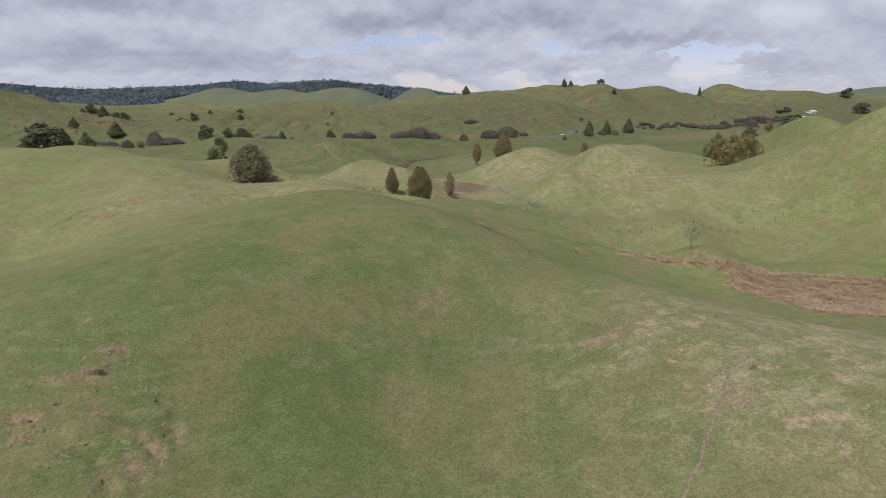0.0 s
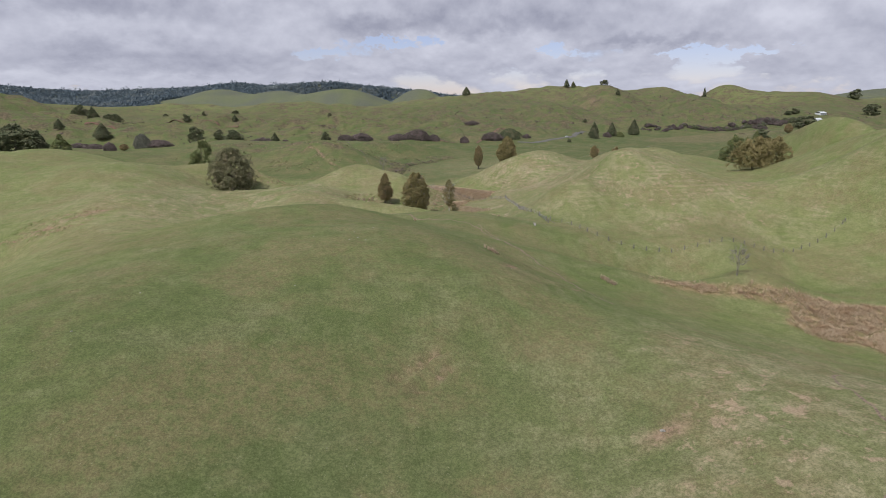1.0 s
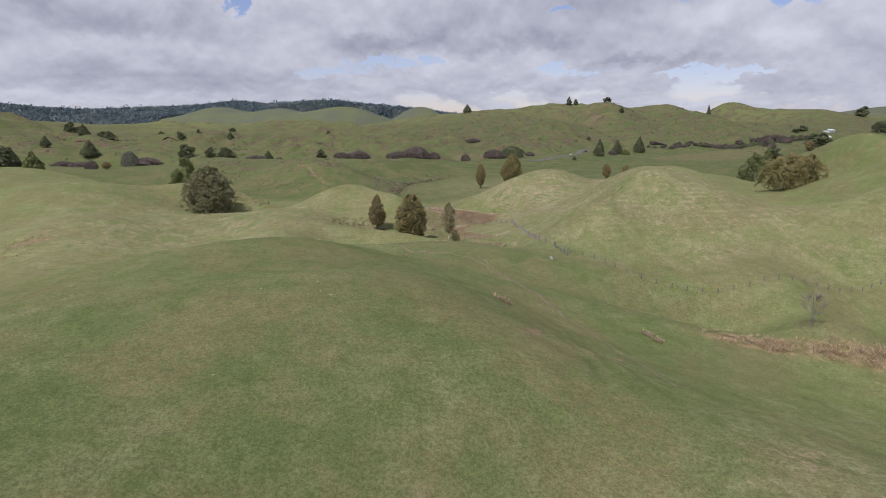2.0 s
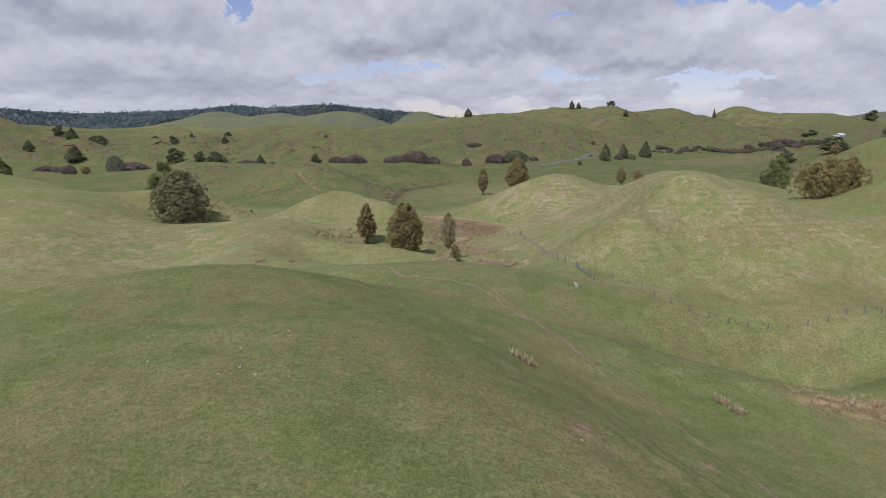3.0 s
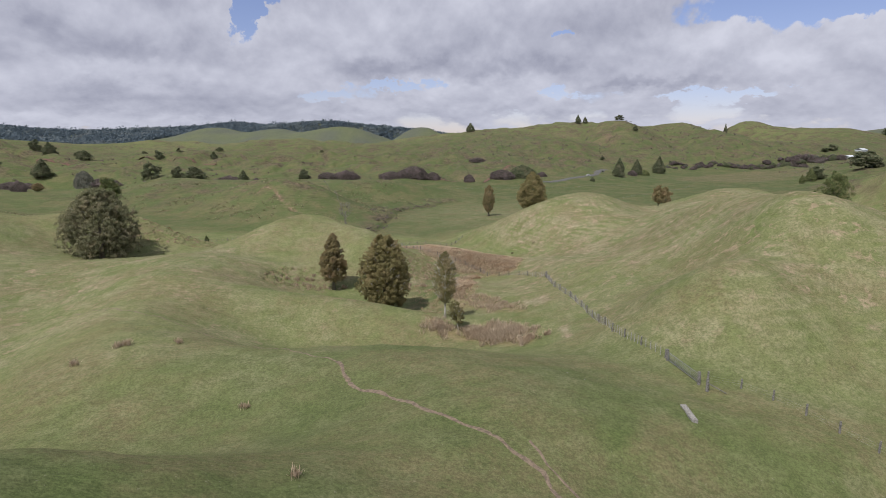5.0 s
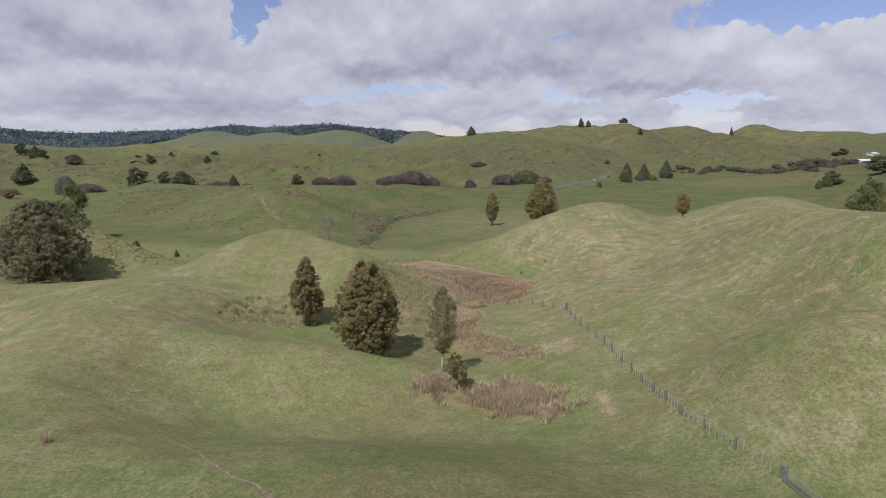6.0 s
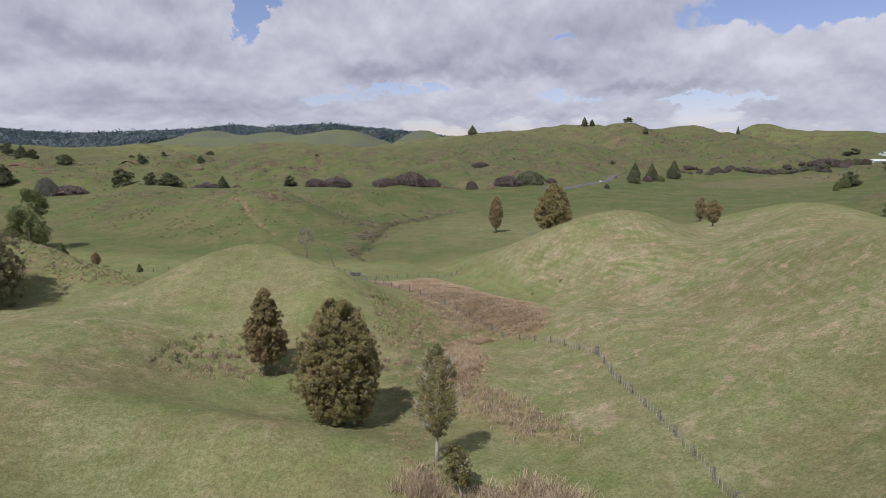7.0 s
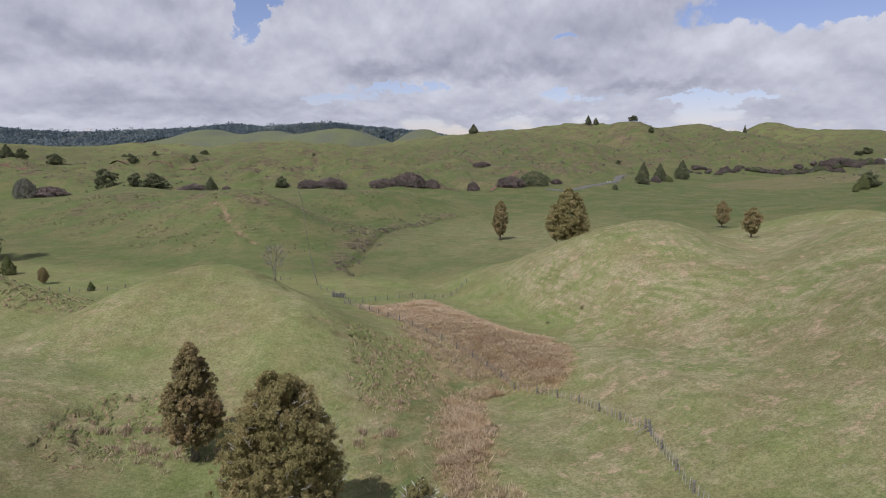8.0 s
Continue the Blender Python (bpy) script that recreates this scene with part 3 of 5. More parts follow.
BEDS = {}
BEDS["upper"] = [(0.3, 350.5), (8, 352.5), (16.1, 362), (21.2, 352), (26.3, 336), (31.9, 326.5), (36.8, 323.5), (38.6, 315.5), (37.8, 307), (36.2, 302), (34.1, 299.5), (30.7, 301.5), (28.1, 304), (25.7, 310), (22.4, 315.5), (17.7, 322.5), (12.4, 329), (6.3, 338.5)]
BEDS["fence_side"] = [(11, 329), (17, 321.5), (22, 314), (25, 308.5), (22.5, 307.5), (19, 311.5), (15, 317), (11.5, 322)]
BEDS["gully"] = [(27, 302), (23, 301), (21.5, 294), (22.5, 285), (21.5, 279), (20, 273), (17.5, 272), (16.5, 281), (17, 290), (19, 299), (22, 303.5)]
BEDS["bend"] = [(18, 272), (24, 271), (26, 265), (29, 258), (29, 252), (25, 255), (22, 262), (18, 266)]
BEDS["mouth"] = [(11, 248.7), (13.8, 246.2), (16.8, 243.7), (20.1, 244.7), (23.4, 245.7), (27.5, 242.2), (29, 238.7), (27.4, 233.2), (25.1, 233.7), (22.2, 237.2), (18.9, 240.7), (15.2, 242.2), (11.4, 245.2)]
BEDS["lower"] = [(55.4, 155), (64.1, 157), (73, 153), (84.5, 151), (100.2, 152.5), (112, 150), (124, 142), (116, 118), (98.8, 116.5), (86, 119), (87, 129), (79.2, 132), (77.1, 138.5), (81.9, 145), (74.7, 149), (63.9, 152)]
BEDS["foot"] = [(-22, 278.6), (-18.6, 280.5), (-15.9, 280.5), (-13.6, 279), (-10, 279), (-13.6, 278), (-19, 278)]
BEDS["bank"] = [(3, 290), (9, 287), (13, 296), (14, 308), (11, 312), (8, 306), (5, 298)]
BEDS["wet"] = [(15.5, 317), (24.1, 313.5), (27.4, 302.5), (22.3, 303), (18.4, 295.5), (16, 285), (15, 272), (13, 262), (8, 268), (7.5, 282), (9.3, 290), (11.8, 306)]


def soft_inside(x, y, ring, edge):
    """One inside a ring, falling off outside it."""
    xs, ys = np.array(ring).T
    out = np.zeros(x.shape)
    m = (x > xs.min() - 3 * edge) & (x < xs.max() + 3 * edge) & (y > ys.min() - 3 * edge) & (y < ys.max() + 3 * edge)
    if m.any():
        out[m] = np.where(inside(x[m], y[m], ring), 1.0, np.exp(-((near_line(x[m], y[m], ring + ring[:1]) / edge) ** 2)))
    return out


def surface(x, y, z, slope):
    """How dry, bare, reedy and rich the pasture is, painted sun and shade included."""
    stepped = np.clip(treads(x, y), 0, 1)
    upland = np.clip((z - 4.5) / 4, 0, 1)
    dry = (0.58 * blob(x, y, 42, 338, 26, 46, 10) + 0.50 * blob(x, y, 112, 370, 32, 45)) * upland + 0.40 * blob(x, y, 78, 285, 40, 70) + 0.20 * blob(x, y, 105, 215, 70, 40) + 0.22 * blob(x, y, 45, 70, 40, 40)
    # extra straw on the left plateau stands in for sunlight there
    dry = dry + 0.34 * blob(x, y, -75, 265, 72, 75) + 0.05 * blob(x, y, -14, 305, 34, 36) + 0.28 * blob(x, y, 30, 282, 10, 16)
    # more straw paints a sunlit far ridge, less past 560 paints cloud shade
    dry = dry + 0.12 * np.clip((y - 1700) / 500, 0, 1) + 0.25 * blob(x, y, -300, 1480, 160, 120) - 0.10 * np.clip((y - 560) / 150, 0, 1)
    dry = dry + 0.10 * stepped * tread(x, y, z) + 0.06 * waves(x, y, 26, 8) + 0.01 + 0.07 * np.clip((y - 190) / 30, 0, 1)
    for line in RIBS:
        dry = dry + 0.8 * np.exp(-((near_line(x, y, line) / 0.55) ** 2))
    # slips of red clay, and poached ground
    bare = 0.0 * x
    for cx, cy, a, b, turn in ((-40, 76.3, 2.2, 0.7, 25), (-43, 71, 3.5, 0.8, 5), (-45.5, 81.5, 1.2, 0.4, 20), (-46, 65, 2.5, 0.7, 0), (38.4, 63.1, 1.5, 0.8, 0), (28, 84, 3.0, 1.2, 20), (18.5, 128, 2.8, 1.0, 60), (31, 131, 1.6, 0.8, 60), (-110, 228, 6, 1.2, 15), (-104, 231, 4, 0.9, 10), (-118, 224, 5, 1.0, 0), (-95, 330, 5, 1.2, 0)):
        bare = bare + 0.9 * blob(x, y, cx, cy, a, b, turn)
    for cx, cy, a, b, turn in ((-97, 464, 5, 1.1, 10), (-136, 481, 6, 1.2, 0), (105, 742, 50, 4, 0), (60, 735, 30, 4, 0), (345, 1215, 30, 18, 20), (282, 1330, 30, 12, 0), (361, 1290, 24, 14, 0), (262, 480, 8, 4, 0)):
        bare = bare + 0.8 * blob(x, y, cx, cy, a, b, turn) * (0.6 + 0.4 * waves(x, y, 6, 9))
    for line in SLIPS:
        bare = bare + np.exp(-((near_line(x, y, line) / 0.8) ** 2)) * np.clip(0.75 + 0.6 * waves(x, y, 7, 22), 0, 1)
    for line in RILLS + LEDGES + ARCS:
        bare = bare + 0.75 * np.exp(-((near_line(x, y, line) / 0.6) ** 2)) * np.clip(0.5 + 0.7 * waves(x, y, 3.0, 25), 0, 1)
    # the ploughed strip at the head of the valley
    bare = bare + 0.30 * np.clip(1.6 - np.hypot((x - 425) / 120, (y - 868 - (x - 425) * 0.45) / 72) ** 4, 0, 1)
    reed = 0.0 * x
    for key, much in (("upper", 0.9), ("fence_side", 0.7), ("gully", 0.8), ("bend", 0.6), ("mouth", 0.6), ("lower", 0.9)):
        reed = np.maximum(reed, much * soft_inside(x, y, BEDS[key], 1.2) * np.clip(0.8 + 0.35 * waves(x, y, 4, 33), 0, 1))
    soak = soft_inside(x, y, BEDS["wet"], 1.0)
    reed = np.maximum(reed, 0.40 * soak * np.clip(0.5 + 0.8 * waves(x, y, 5, 34), 0, 1))
    wet = np.exp(-((near_line(x, y, CREEK) / 2.5) ** 2))
    # the valley beyond the near hills: richer than their dry slopes, darkened for cloud shade
    brow = np.interp(x, (-400, -60, 20, 60, 130, 200, 330), (470, 398, 388, 392, 432, 440, 520))
    valley = np.clip((y - brow) / 14, 0, 1) * np.clip((1500 - y) / 250, 0.35, 1)
    flat = blob(x, y, 70, 480, 80, 75) * np.clip((x + 12 - (y - 400) * 0.12) / 8, 0, 1) * (1 - upland)
    # near hill and saddle are darkened here to paint in cloud shade
    lush_shaded = 0.75 * soak + 0.85 * blob(x, y, -8, 80, 58, 56) + 0.42 * blob(x, y, -10, 165, 42, 32) + 0.55 * blob(x, y, 12, 206, 30, 26) + 0.25 * blob(x, y, 60, 165, 40, 25) + valley * (0.92 - 0.30 * flat - 0.15 * np.clip(-x / 60, 0, 1)) + wet
    # straw thinned in the valley; more at the near right, standing in for sun
    dry = dry * (1 - 0.75 * valley) + 0.30 * flat + 0.42 * blob(x, y, 58, 82, 30, 32)
    hilly = np.clip((z - 8) / 12, 0, 1) * np.clip((y - 430) / 60, 0, 1)
    scrub = np.clip(1.6 * slope - 0.05, 0.1 + 0.35 * np.clip((y - 640) / 60, 0, 1), 1.0) * hilly * np.clip((1900 - y) / 200, 0, 1) + 0.5 * blob(x, y, -90, 490, 110, 40) + 0.6 * blob(x, y, -165, 515, 40, 14) + 0.9 * np.exp(-((near_line(x + 5, y - 3, CREEK) / 6.0) ** 2)) * (1 - 0.8 * wet)
    return dry, bare, reed, lush_shaded, scrub, stepped


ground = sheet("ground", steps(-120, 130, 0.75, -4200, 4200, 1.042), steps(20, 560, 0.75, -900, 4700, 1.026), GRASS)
tagged(ground, "rolling green sheep pasture with dry straw-coloured patches", "ground", kind="structure")


# ---- helpers for things ----
def height(x, y):
    return float(land(x, y))


def mesh_of(name, verts, faces, material, smooth=False):
    me = bpy.data.meshes.new(name)
    me.from_pydata([tuple(v) for v in verts], [], faces)
    me.materials.append(material)
    if smooth:
        me.polygons.foreach_set("use_smooth", np.ones(len(me.polygons), bool))
    me.update()
    return me


def quad_mesh(name, corners, material):
    """Loose four-cornered leaves or blades, from an array (n, 4, 3)."""
    n = len(corners)
    me = bpy.data.meshes.new(name)
    me.vertices.add(4 * n)
    me.vertices.foreach_set("co", corners.ravel())
    me.loops.add(4 * n)
    me.loops.foreach_set("vertex_index", np.arange(4 * n))
    me.polygons.add(n)
    me.polygons.foreach_set("loop_start", np.arange(n) * 4)
    me.update(calc_edges=True)
    me.materials.append(material)
    return me


def part(name, me, parent, label="", at=None):
    ob = new(name, me)
    ob.parent = parent
    if at is not None:
        ob.matrix_basis = at
    if label:
        ob["label"] = label
    return ob


def thing(name, x, y, z=None, turn=0.0, scale=1.0):
    ob = new(name)
    ob.empty_display_size = 0.3
    ob.matrix_basis = pose(x, y, height(x, y) if z is None else z, 0, 0, turn) @ Matrix.Scale(scale, 4)
    return ob


def tube(points, radii, sides=7):
    """A tapered, bent round bar: vertices and faces."""
    verts, faces = [], []
    pts = [Vector(p) for p in points]
    for i, p in enumerate(pts):
        way = (pts[min(i + 1, len(pts) - 1)] - pts[max(i - 1, 0)]).normalized()
        a = way.orthogonal().normalized()
        b = way.cross(a)
        for k in range(sides):
            t = 2 * math.pi * k / sides
            verts.append(p + (a * math.cos(t) + b * math.sin(t)) * radii[i])
    for i in range(len(pts) - 1):
        for k in range(sides):
            k2 = (k + 1) % sides
            faces.append((i * sides + k, i * sides + k2, (i + 1) * sides + k2, (i + 1) * sides + k))
    faces.append(tuple(range(sides))[::-1])
    faces.append(tuple((len(pts) - 1) * sides + k for k in range(sides)))
    return verts, faces


def joined(pieces):
    verts, faces = [], []
    for v, f in pieces:
        n = len(verts)
        verts += v
        faces += [tuple(i + n for i in face) for face in f]
    return verts, faces


def leaves_at(r, centres, size, out=None, droop=0.0):
    """Small bent sprays of foliage round the given centres: corners (n, 4, 3)."""
    n = len(centres)
    nor = r.normal(size=(n, 3))
    if out is not None:
        nor = nor * 0.8 + out
    nor /= np.linalg.norm(nor, axis=1)[:, None] + 1e-9
    a = np.cross(nor, r.normal(size=(n, 3)))
    a[:, 2] -= droop
    a /= np.linalg.norm(a, axis=1)[:, None] + 1e-9
    b = np.cross(nor, a)
    b /= np.linalg.norm(b, axis=1)[:, None] + 1e-9
    s = size * r.uniform(0.55, 1.35, (n, 1))
    w = s * r.uniform(0.3, 0.55, (n, 1))
    return np.stack([centres - a * s, centres + b * w + nor * w * 0.25, centres + a * s, centres - b * w + nor * w * 0.25], 1)


def along(points, step):
    """Places at an even step along a bent line on the ground."""
    pts, out, left = [Vector((*p, 0)) for p in points], [], 0.0
    for a, b in zip(pts, pts[1:]):
        d, t = (b - a).length, left
        while t < d:
            out.append(a.lerp(b, t / d))
            t += step
        left = t - d
    out.append(pts[-1])
    return [(p.x, p.y) for p in out]


PROFILES = {
    # half-width of the crown by height, from its foot to its tip
    "oval": ((0, 0.55), (0.12, 0.85), (0.32, 1.0), (0.55, 0.9), (0.78, 0.62), (0.92, 0.36), (1, 0.08)),
    "spire": ((0, 0.6), (0.15, 0.95), (0.35, 1.0), (0.55, 0.82), (0.75, 0.52), (0.9, 0.25), (1, 0.05)),
    "cone": ((0, 0.85), (0.1, 1.0), (0.35, 0.85), (0.6, 0.58), (0.82, 0.28), (1, 0.03)),
    "dome": ((0, 0.75), (0.15, 1.0), (0.4, 0.97), (0.65, 0.78), (0.85, 0.5), (1, 0.12)),
    "column": ((0, 0.35), (0.15, 0.75), (0.35, 1.0), (0.6, 0.95), (0.8, 0.7), (0.93, 0.4), (1, 0.1)),
    "bushy": ((0, 0.9), (0.3, 1.0), (0.6, 0.85), (0.85, 0.5), (1, 0.1)),
}


def crown_mesh(name, profile, foot, top, radius, clumps, per_clump, size, material, seed, lean=(0.0, 0.0), spread=0.2, gaps=0.0, lobes=0):
    """A crown of many clumps of small leaf sprays, uneven, with gaps between the clumps."""
    r = np.random.RandomState(seed)
    prof = np.array(PROFILES[profile])
    u = r.uniform(0, 1, clumps * 3)
    keep = r.uniform(0, 1, len(u)) < np.interp(u, prof[:, 0], prof[:, 1]) + 0.12
    u = u[keep][:clumps]
    n = len(u)
    ang = r.uniform(0, 2 * math.pi, n)
    lump = 1 + 0.10 * np.sin(ang * 3 + u * 9 + seed) + 0.08 * np.sin(ang * 5 - u * 14 + 2 * seed)
    rad = radius * np.interp(u, prof[:, 0], prof[:, 1]) * lump * np.sqrt(r.uniform(0.30, 1.0, n))
    if gaps:
        rad *= np.where(r.uniform(0, 1, n) < gaps, 0.55, 1)
    z = foot + (top - foot) * u
    c = np.stack([rad * np.cos(ang) + lean[0] * u, rad * np.sin(ang) + lean[1] * u, z], 1)
    if lobes:
        # the clumps gather on the outsides of a few heavy boughs
        lu = 0.03 + 0.94 * r.permutation((np.arange(lobes) + 0.5) / lobes) ** 1.15
        la = np.arange(lobes) * 2.4 + seed
        shape = np.interp(lu, prof[:, 0], prof[:, 1])
        lr = radius * shape * r.uniform(0.62, 0.90, lobes)
        heart = np.stack([lr * np.cos(la) + lean[0] * lu, lr * np.sin(la) + lean[1] * lu, foot + (top - foot) * lu], 1)
        own = r.randint(lobes, size=n)
        ball = r.normal(size=(n, 3))
        ball[:, 2] += 0.35
        ball *= (r.uniform(0.5, 1.0, (n, 1)) ** 0.5) / (np.linalg.norm(ball, axis=1)[:, None] + 1e-9)
        wide = radius * r.uniform(0.22, 0.40, lobes) * (0.22 + 0.78 * shape) * (40 / lobes) ** 0.2
        lobed = heart[own] + ball * wide[own][:, None] * np.array([1.0, 1.0, 1.35])
        # a dense heart behind the boughs
        inner = r.uniform(0, 1, n) < 0.22
        c = np.where(inner[:, None], c * np.array([0.66, 0.66, 1.0]), lobed)
        ang = np.arctan2(c[:, 1], c[:, 0])
    size_of = radius * spread * r.uniform(0.6, 1.3, n) * (0.45 + 0.55 * np.interp(u, prof[:, 0], prof[:, 1]))
    which = np.repeat(np.arange(n), per_clump)
    off = r.normal(size=(len(which), 3))
    off *= (r.uniform(0.2, 1, (len(which), 1)) ** 0.5) / (np.linalg.norm(off, axis=1)[:, None] + 1e-9)
    off[:, 2] *= 0.85
    pos = c[which] + off * size_of[which][:, None]
    out = np.stack([np.cos(ang), np.sin(ang), np.full(n, 0.5)], 1)
    if lobes:
        out = out * 0.6 + ball * 1.1
    return quad_mesh(name, leaves_at(r, pos, size, out[which] * 0.9 + off * 0.5, 0.5), material)


def trunk_mesh(name, r, height_to, thick, material, lean=(0.0, 0.0)):
    pts, rad = [], []
    for i in range(7):
        t = i / 6
        pts.append((lean[0] * t + r.uniform(-0.4, 0.4) * thick * t, lean[1] * t + r.uniform(-0.4, 0.4) * thick * t, -0.4 + (height_to + 0.4) * t))
        rad.append(thick * ((1.6 if i == 0 else 1.12 if i == 1 else 1.0) - 0.8 * t))
    return mesh_of(name, *tube(pts, rad, 9), material, True)


def limb_mesh(name, r, start, way, length, thick, material):
    pts, rad = [], []
    p, d = Vector(start), Vector(way).normalized()
    for i in range(5):
        pts.append(tuple(p))
        rad.append(thick * (1 - 0.2 * i))
        p = p + d * length / 4
        d = (d + Vector((r.uniform(-0.3, 0.3), r.uniform(-0.3, 0.3), r.uniform(-0.05, 0.3)))).normalized()
    return mesh_of(name, *tube(pts, rad, 6), material, True)


def twigs_mesh(name, r, count, profile, foot, top, radius, length, material, lean=(0.0, 0.0)):
    """Bleached, branching dead twigs that stand out of a crown."""
    prof, pieces = np.array(PROFILES[profile]), []
    for _ in range(count):
        u, ang = r.uniform(0.1, 0.97), r.uniform(0, 2 * math.pi)
        rr = radius * np.interp(u, prof[:, 0], prof[:, 1]) * r.uniform(0.75, 1.0)
        base = Vector((rr * math.cos(ang) + lean[0] * u, rr * math.sin(ang) + lean[1] * u, foot + (top - foot) * u))
        d = Vector((math.cos(ang) * 0.8, math.sin(ang) * 0.8, r.uniform(0.2, 1.2))).normalized()
        long = length * r.uniform(0.5, 1.2)
        pieces.append(tube([base, base + d * long * 0.5, base + d * long + Vector((0, 0, 0.1 * long))], [0.045, 0.032, 0.012], 4))
        for _ in range(3):
            s = base + d * long * r.uniform(0.25, 0.8)
            e = (d + Vector((r.uniform(-1, 1), r.uniform(-1, 1), r.uniform(-0.3, 0.9)))).normalized()
            pieces.append(tube([s, s + e * long * 0.45], [0.026, 0.008], 4))
    return mesh_of(name, *joined(pieces), material)


# what each kind of tree looks like: crown profile, foliage, foot of the crown as a share of the height
KINDS = {
    "olive": ("oval", LEAF_OLIVE, 0.10),
    "spire": ("spire", LEAF_RUST, 0.16),
    "lichen": ("column", LEAF_THIN, 0.24),
    "broad": ("dome", LEAF_BROAD, 0.09),
    "green": ("cone", LEAF_GREEN, 0.06),
    "round": ("dome", LEAF_OLIVE, 0.05),
    "brown": ("column", LEAF_RUST, 0.14),
    "greenround": ("dome", LEAF_GREEN, 0.05),
    "dark": ("cone", LEAF_DARK, 0.06),
    "darkround": ("dome", LEAF_DARK, 0.08),
}


def tree(name, kind, x, y, tall, wide, label, clumps, per, size, seed, spread=0.2, twigs=0, lean=(0.0, 0.0), limbs=5, thick=None, bark=None, gaps=0.0, lobes=0):
    r = np.random.RandomState(seed)
    profile, leaf, low = KINDS[kind]
    th = thing(name, x, y)
    tagged(th, label, "tree")
    thick = thick or tall * 0.022
    bark = bark or BARK
    part("trunk", trunk_mesh("trunk", r, tall * 0.8, thick, bark, lean), th)
    for i in range(limbs):
        a, h = r.uniform(0, 6.28), tall * (low + r.uniform(0.04, 0.4))
        f = h / (tall * 0.8)
        part("limb", limb_mesh("limb", r, (lean[0] * f, lean[1] * f, h), (math.cos(a), math.sin(a), r.uniform(0.2, 0.8)), wide * 0.42, thick * 0.45, bark), th)
    part("crown", crown_mesh("crown", profile, tall * low, tall, wide * 0.47, clumps, per, size, leaf, seed, lean, spread, gaps, lobes), th)
    if twigs:
        part("dead_wood", twigs_mesh("dead_wood", r, twigs, profile, tall * low, tall * 0.95, wide * 0.45, tall * 0.065, TWIG_PALE, lean), th, "pale lichen-covered dead twigs")["kind"] = "stuff"
    return th


# ---- trees of the near valley ----
tree("big_tree", "spire", -11.1, 279.3, 13.5, 6.8, "rust-green conical conifer on the valley floor", 2000, 60, 0.10, 5, 0.10, lobes=130, twigs=26, limbs=6, thick=0.34)
tree("big_tree", "olive", 1.8, 265.6, 16.6, 12.6, "large dense olive-green conifer with pale lichened twigs", 3400, 60, 0.105, 6, 0.065, lobes=190, twigs=90, limbs=7, thick=0.5)
tree("slender_tree", "lichen", 14.2, 250.2, 12.8, 4.9, "slender thin-leaved tree with a pale trunk in the rushes", 330, 44, 0.10, 7, 0.20, twigs=110, limbs=8, thick=0.19, bark=TWIG_PALE, gaps=0.3)
tree("slender_tree", "lichen", 16.5, 244.5, 5.5, 3.3, "small lichened tree leaning over the rushes", 150, 30, 0.12, 8, 0.22, twigs=36, lean=(-1.0, 0.0), limbs=5, thick=0.10, bark=TWIG_PALE, gaps=0.3)
tree("spreading_tree", "broad", -87.0, 322.0, 20.5, 23.5, "broad spreading sage-green tree on the plateau", 2800, 44, 0.18, 9, 0.06, twigs=22, limbs=8, thick=0.55, lobes=80)
tree("conifer", "greenround", -135.0, 421.0, 21.8, 17.3, "dense dark green rounded tree behind the plateau", 1000, 32, 0.26, 10, 0.12, limbs=3, lobes=22)
tree("conifer", "greenround", 224.9, 443.0, 20.7, 18.7, "dense dark green rounded tree on the hillside", 800, 30, 0.3, 11, 0.13, limbs=3, lobes=18)
tree("round_tree", "round", 167.6, 318.0, 14.7, 20.9, "broad rounded olive-brown tree on the hillside", 900, 32, 0.26, 12, 0.10, twigs=10, limbs=3, lobes=22)
tree("round_tree", "round", 180.8, 323.0, 12.7, 17.6, "rounded olive-green tree beside the brown one", 850, 32, 0.26, 13, 0.10, limbs=3, lobes=20)
tree("round_tree", "round", 55.6, 383.0, 15.0, 12.1, "tall rounded dark olive tree behind the pale hill", 900, 32, 0.26, 14, 0.12, limbs=3)
tree("slender_tree", "brown", 47.9, 470.2, 17.3, 6.8, "lone brownish columnar tree on the flat", 520, 30, 0.24, 15, 0.16, limbs=4)
tree("slender_tree", "brown", 160.0, 500.3, 12.9, 7.9, "small brownish tree behind the hill", 200, 24, 0.32, 16, 0.22, limbs=4, gaps=0.3)
tree("slender_tree", "brown", 107.0, 380.0, 8.6, 5.7, "thin pale brown tree on the ridge", 220, 24, 0.26, 17, 0.2, twigs=10, limbs=4, gaps=0.4)


def bare_shrub(x, y, tall, wide, label, seed):
    """A leafless shrub: many pale branching stems."""
    r = np.random.RandomState(seed)
    th = thing("bare_shrub", x, y)
    tagged(th, label, "shrub", "bare shrubs")
    stems = []
    for i in range(9):
        a, lean = r.uniform(0, 6.28), r.uniform(0.05, 0.5) * wide
        top = Vector((math.cos(a) * lean, math.sin(a) * lean, tall * r.uniform(0.65, 1.0)))
        stems.append(tube([(0.1 * math.cos(a), 0.1 * math.sin(a), -0.2), top * 0.5 + Vector((0, 0, 0.1)), top], [0.035, 0.025, 0.010], 5))
    part("stems", mesh_of("stems", *joined(stems), TWIG_GREY), th)
    part("twigs", twigs_mesh("twigs", r, 90, "column", tall * 0.3, tall, wide * 0.45, tall * 0.2, TWIG_GREY), th)["kind"] = "stuff"


bare_shrub(-14.5, 332.1, 6.7, 3.5, "pale leafless shrub behind the grassy knoll", 40)
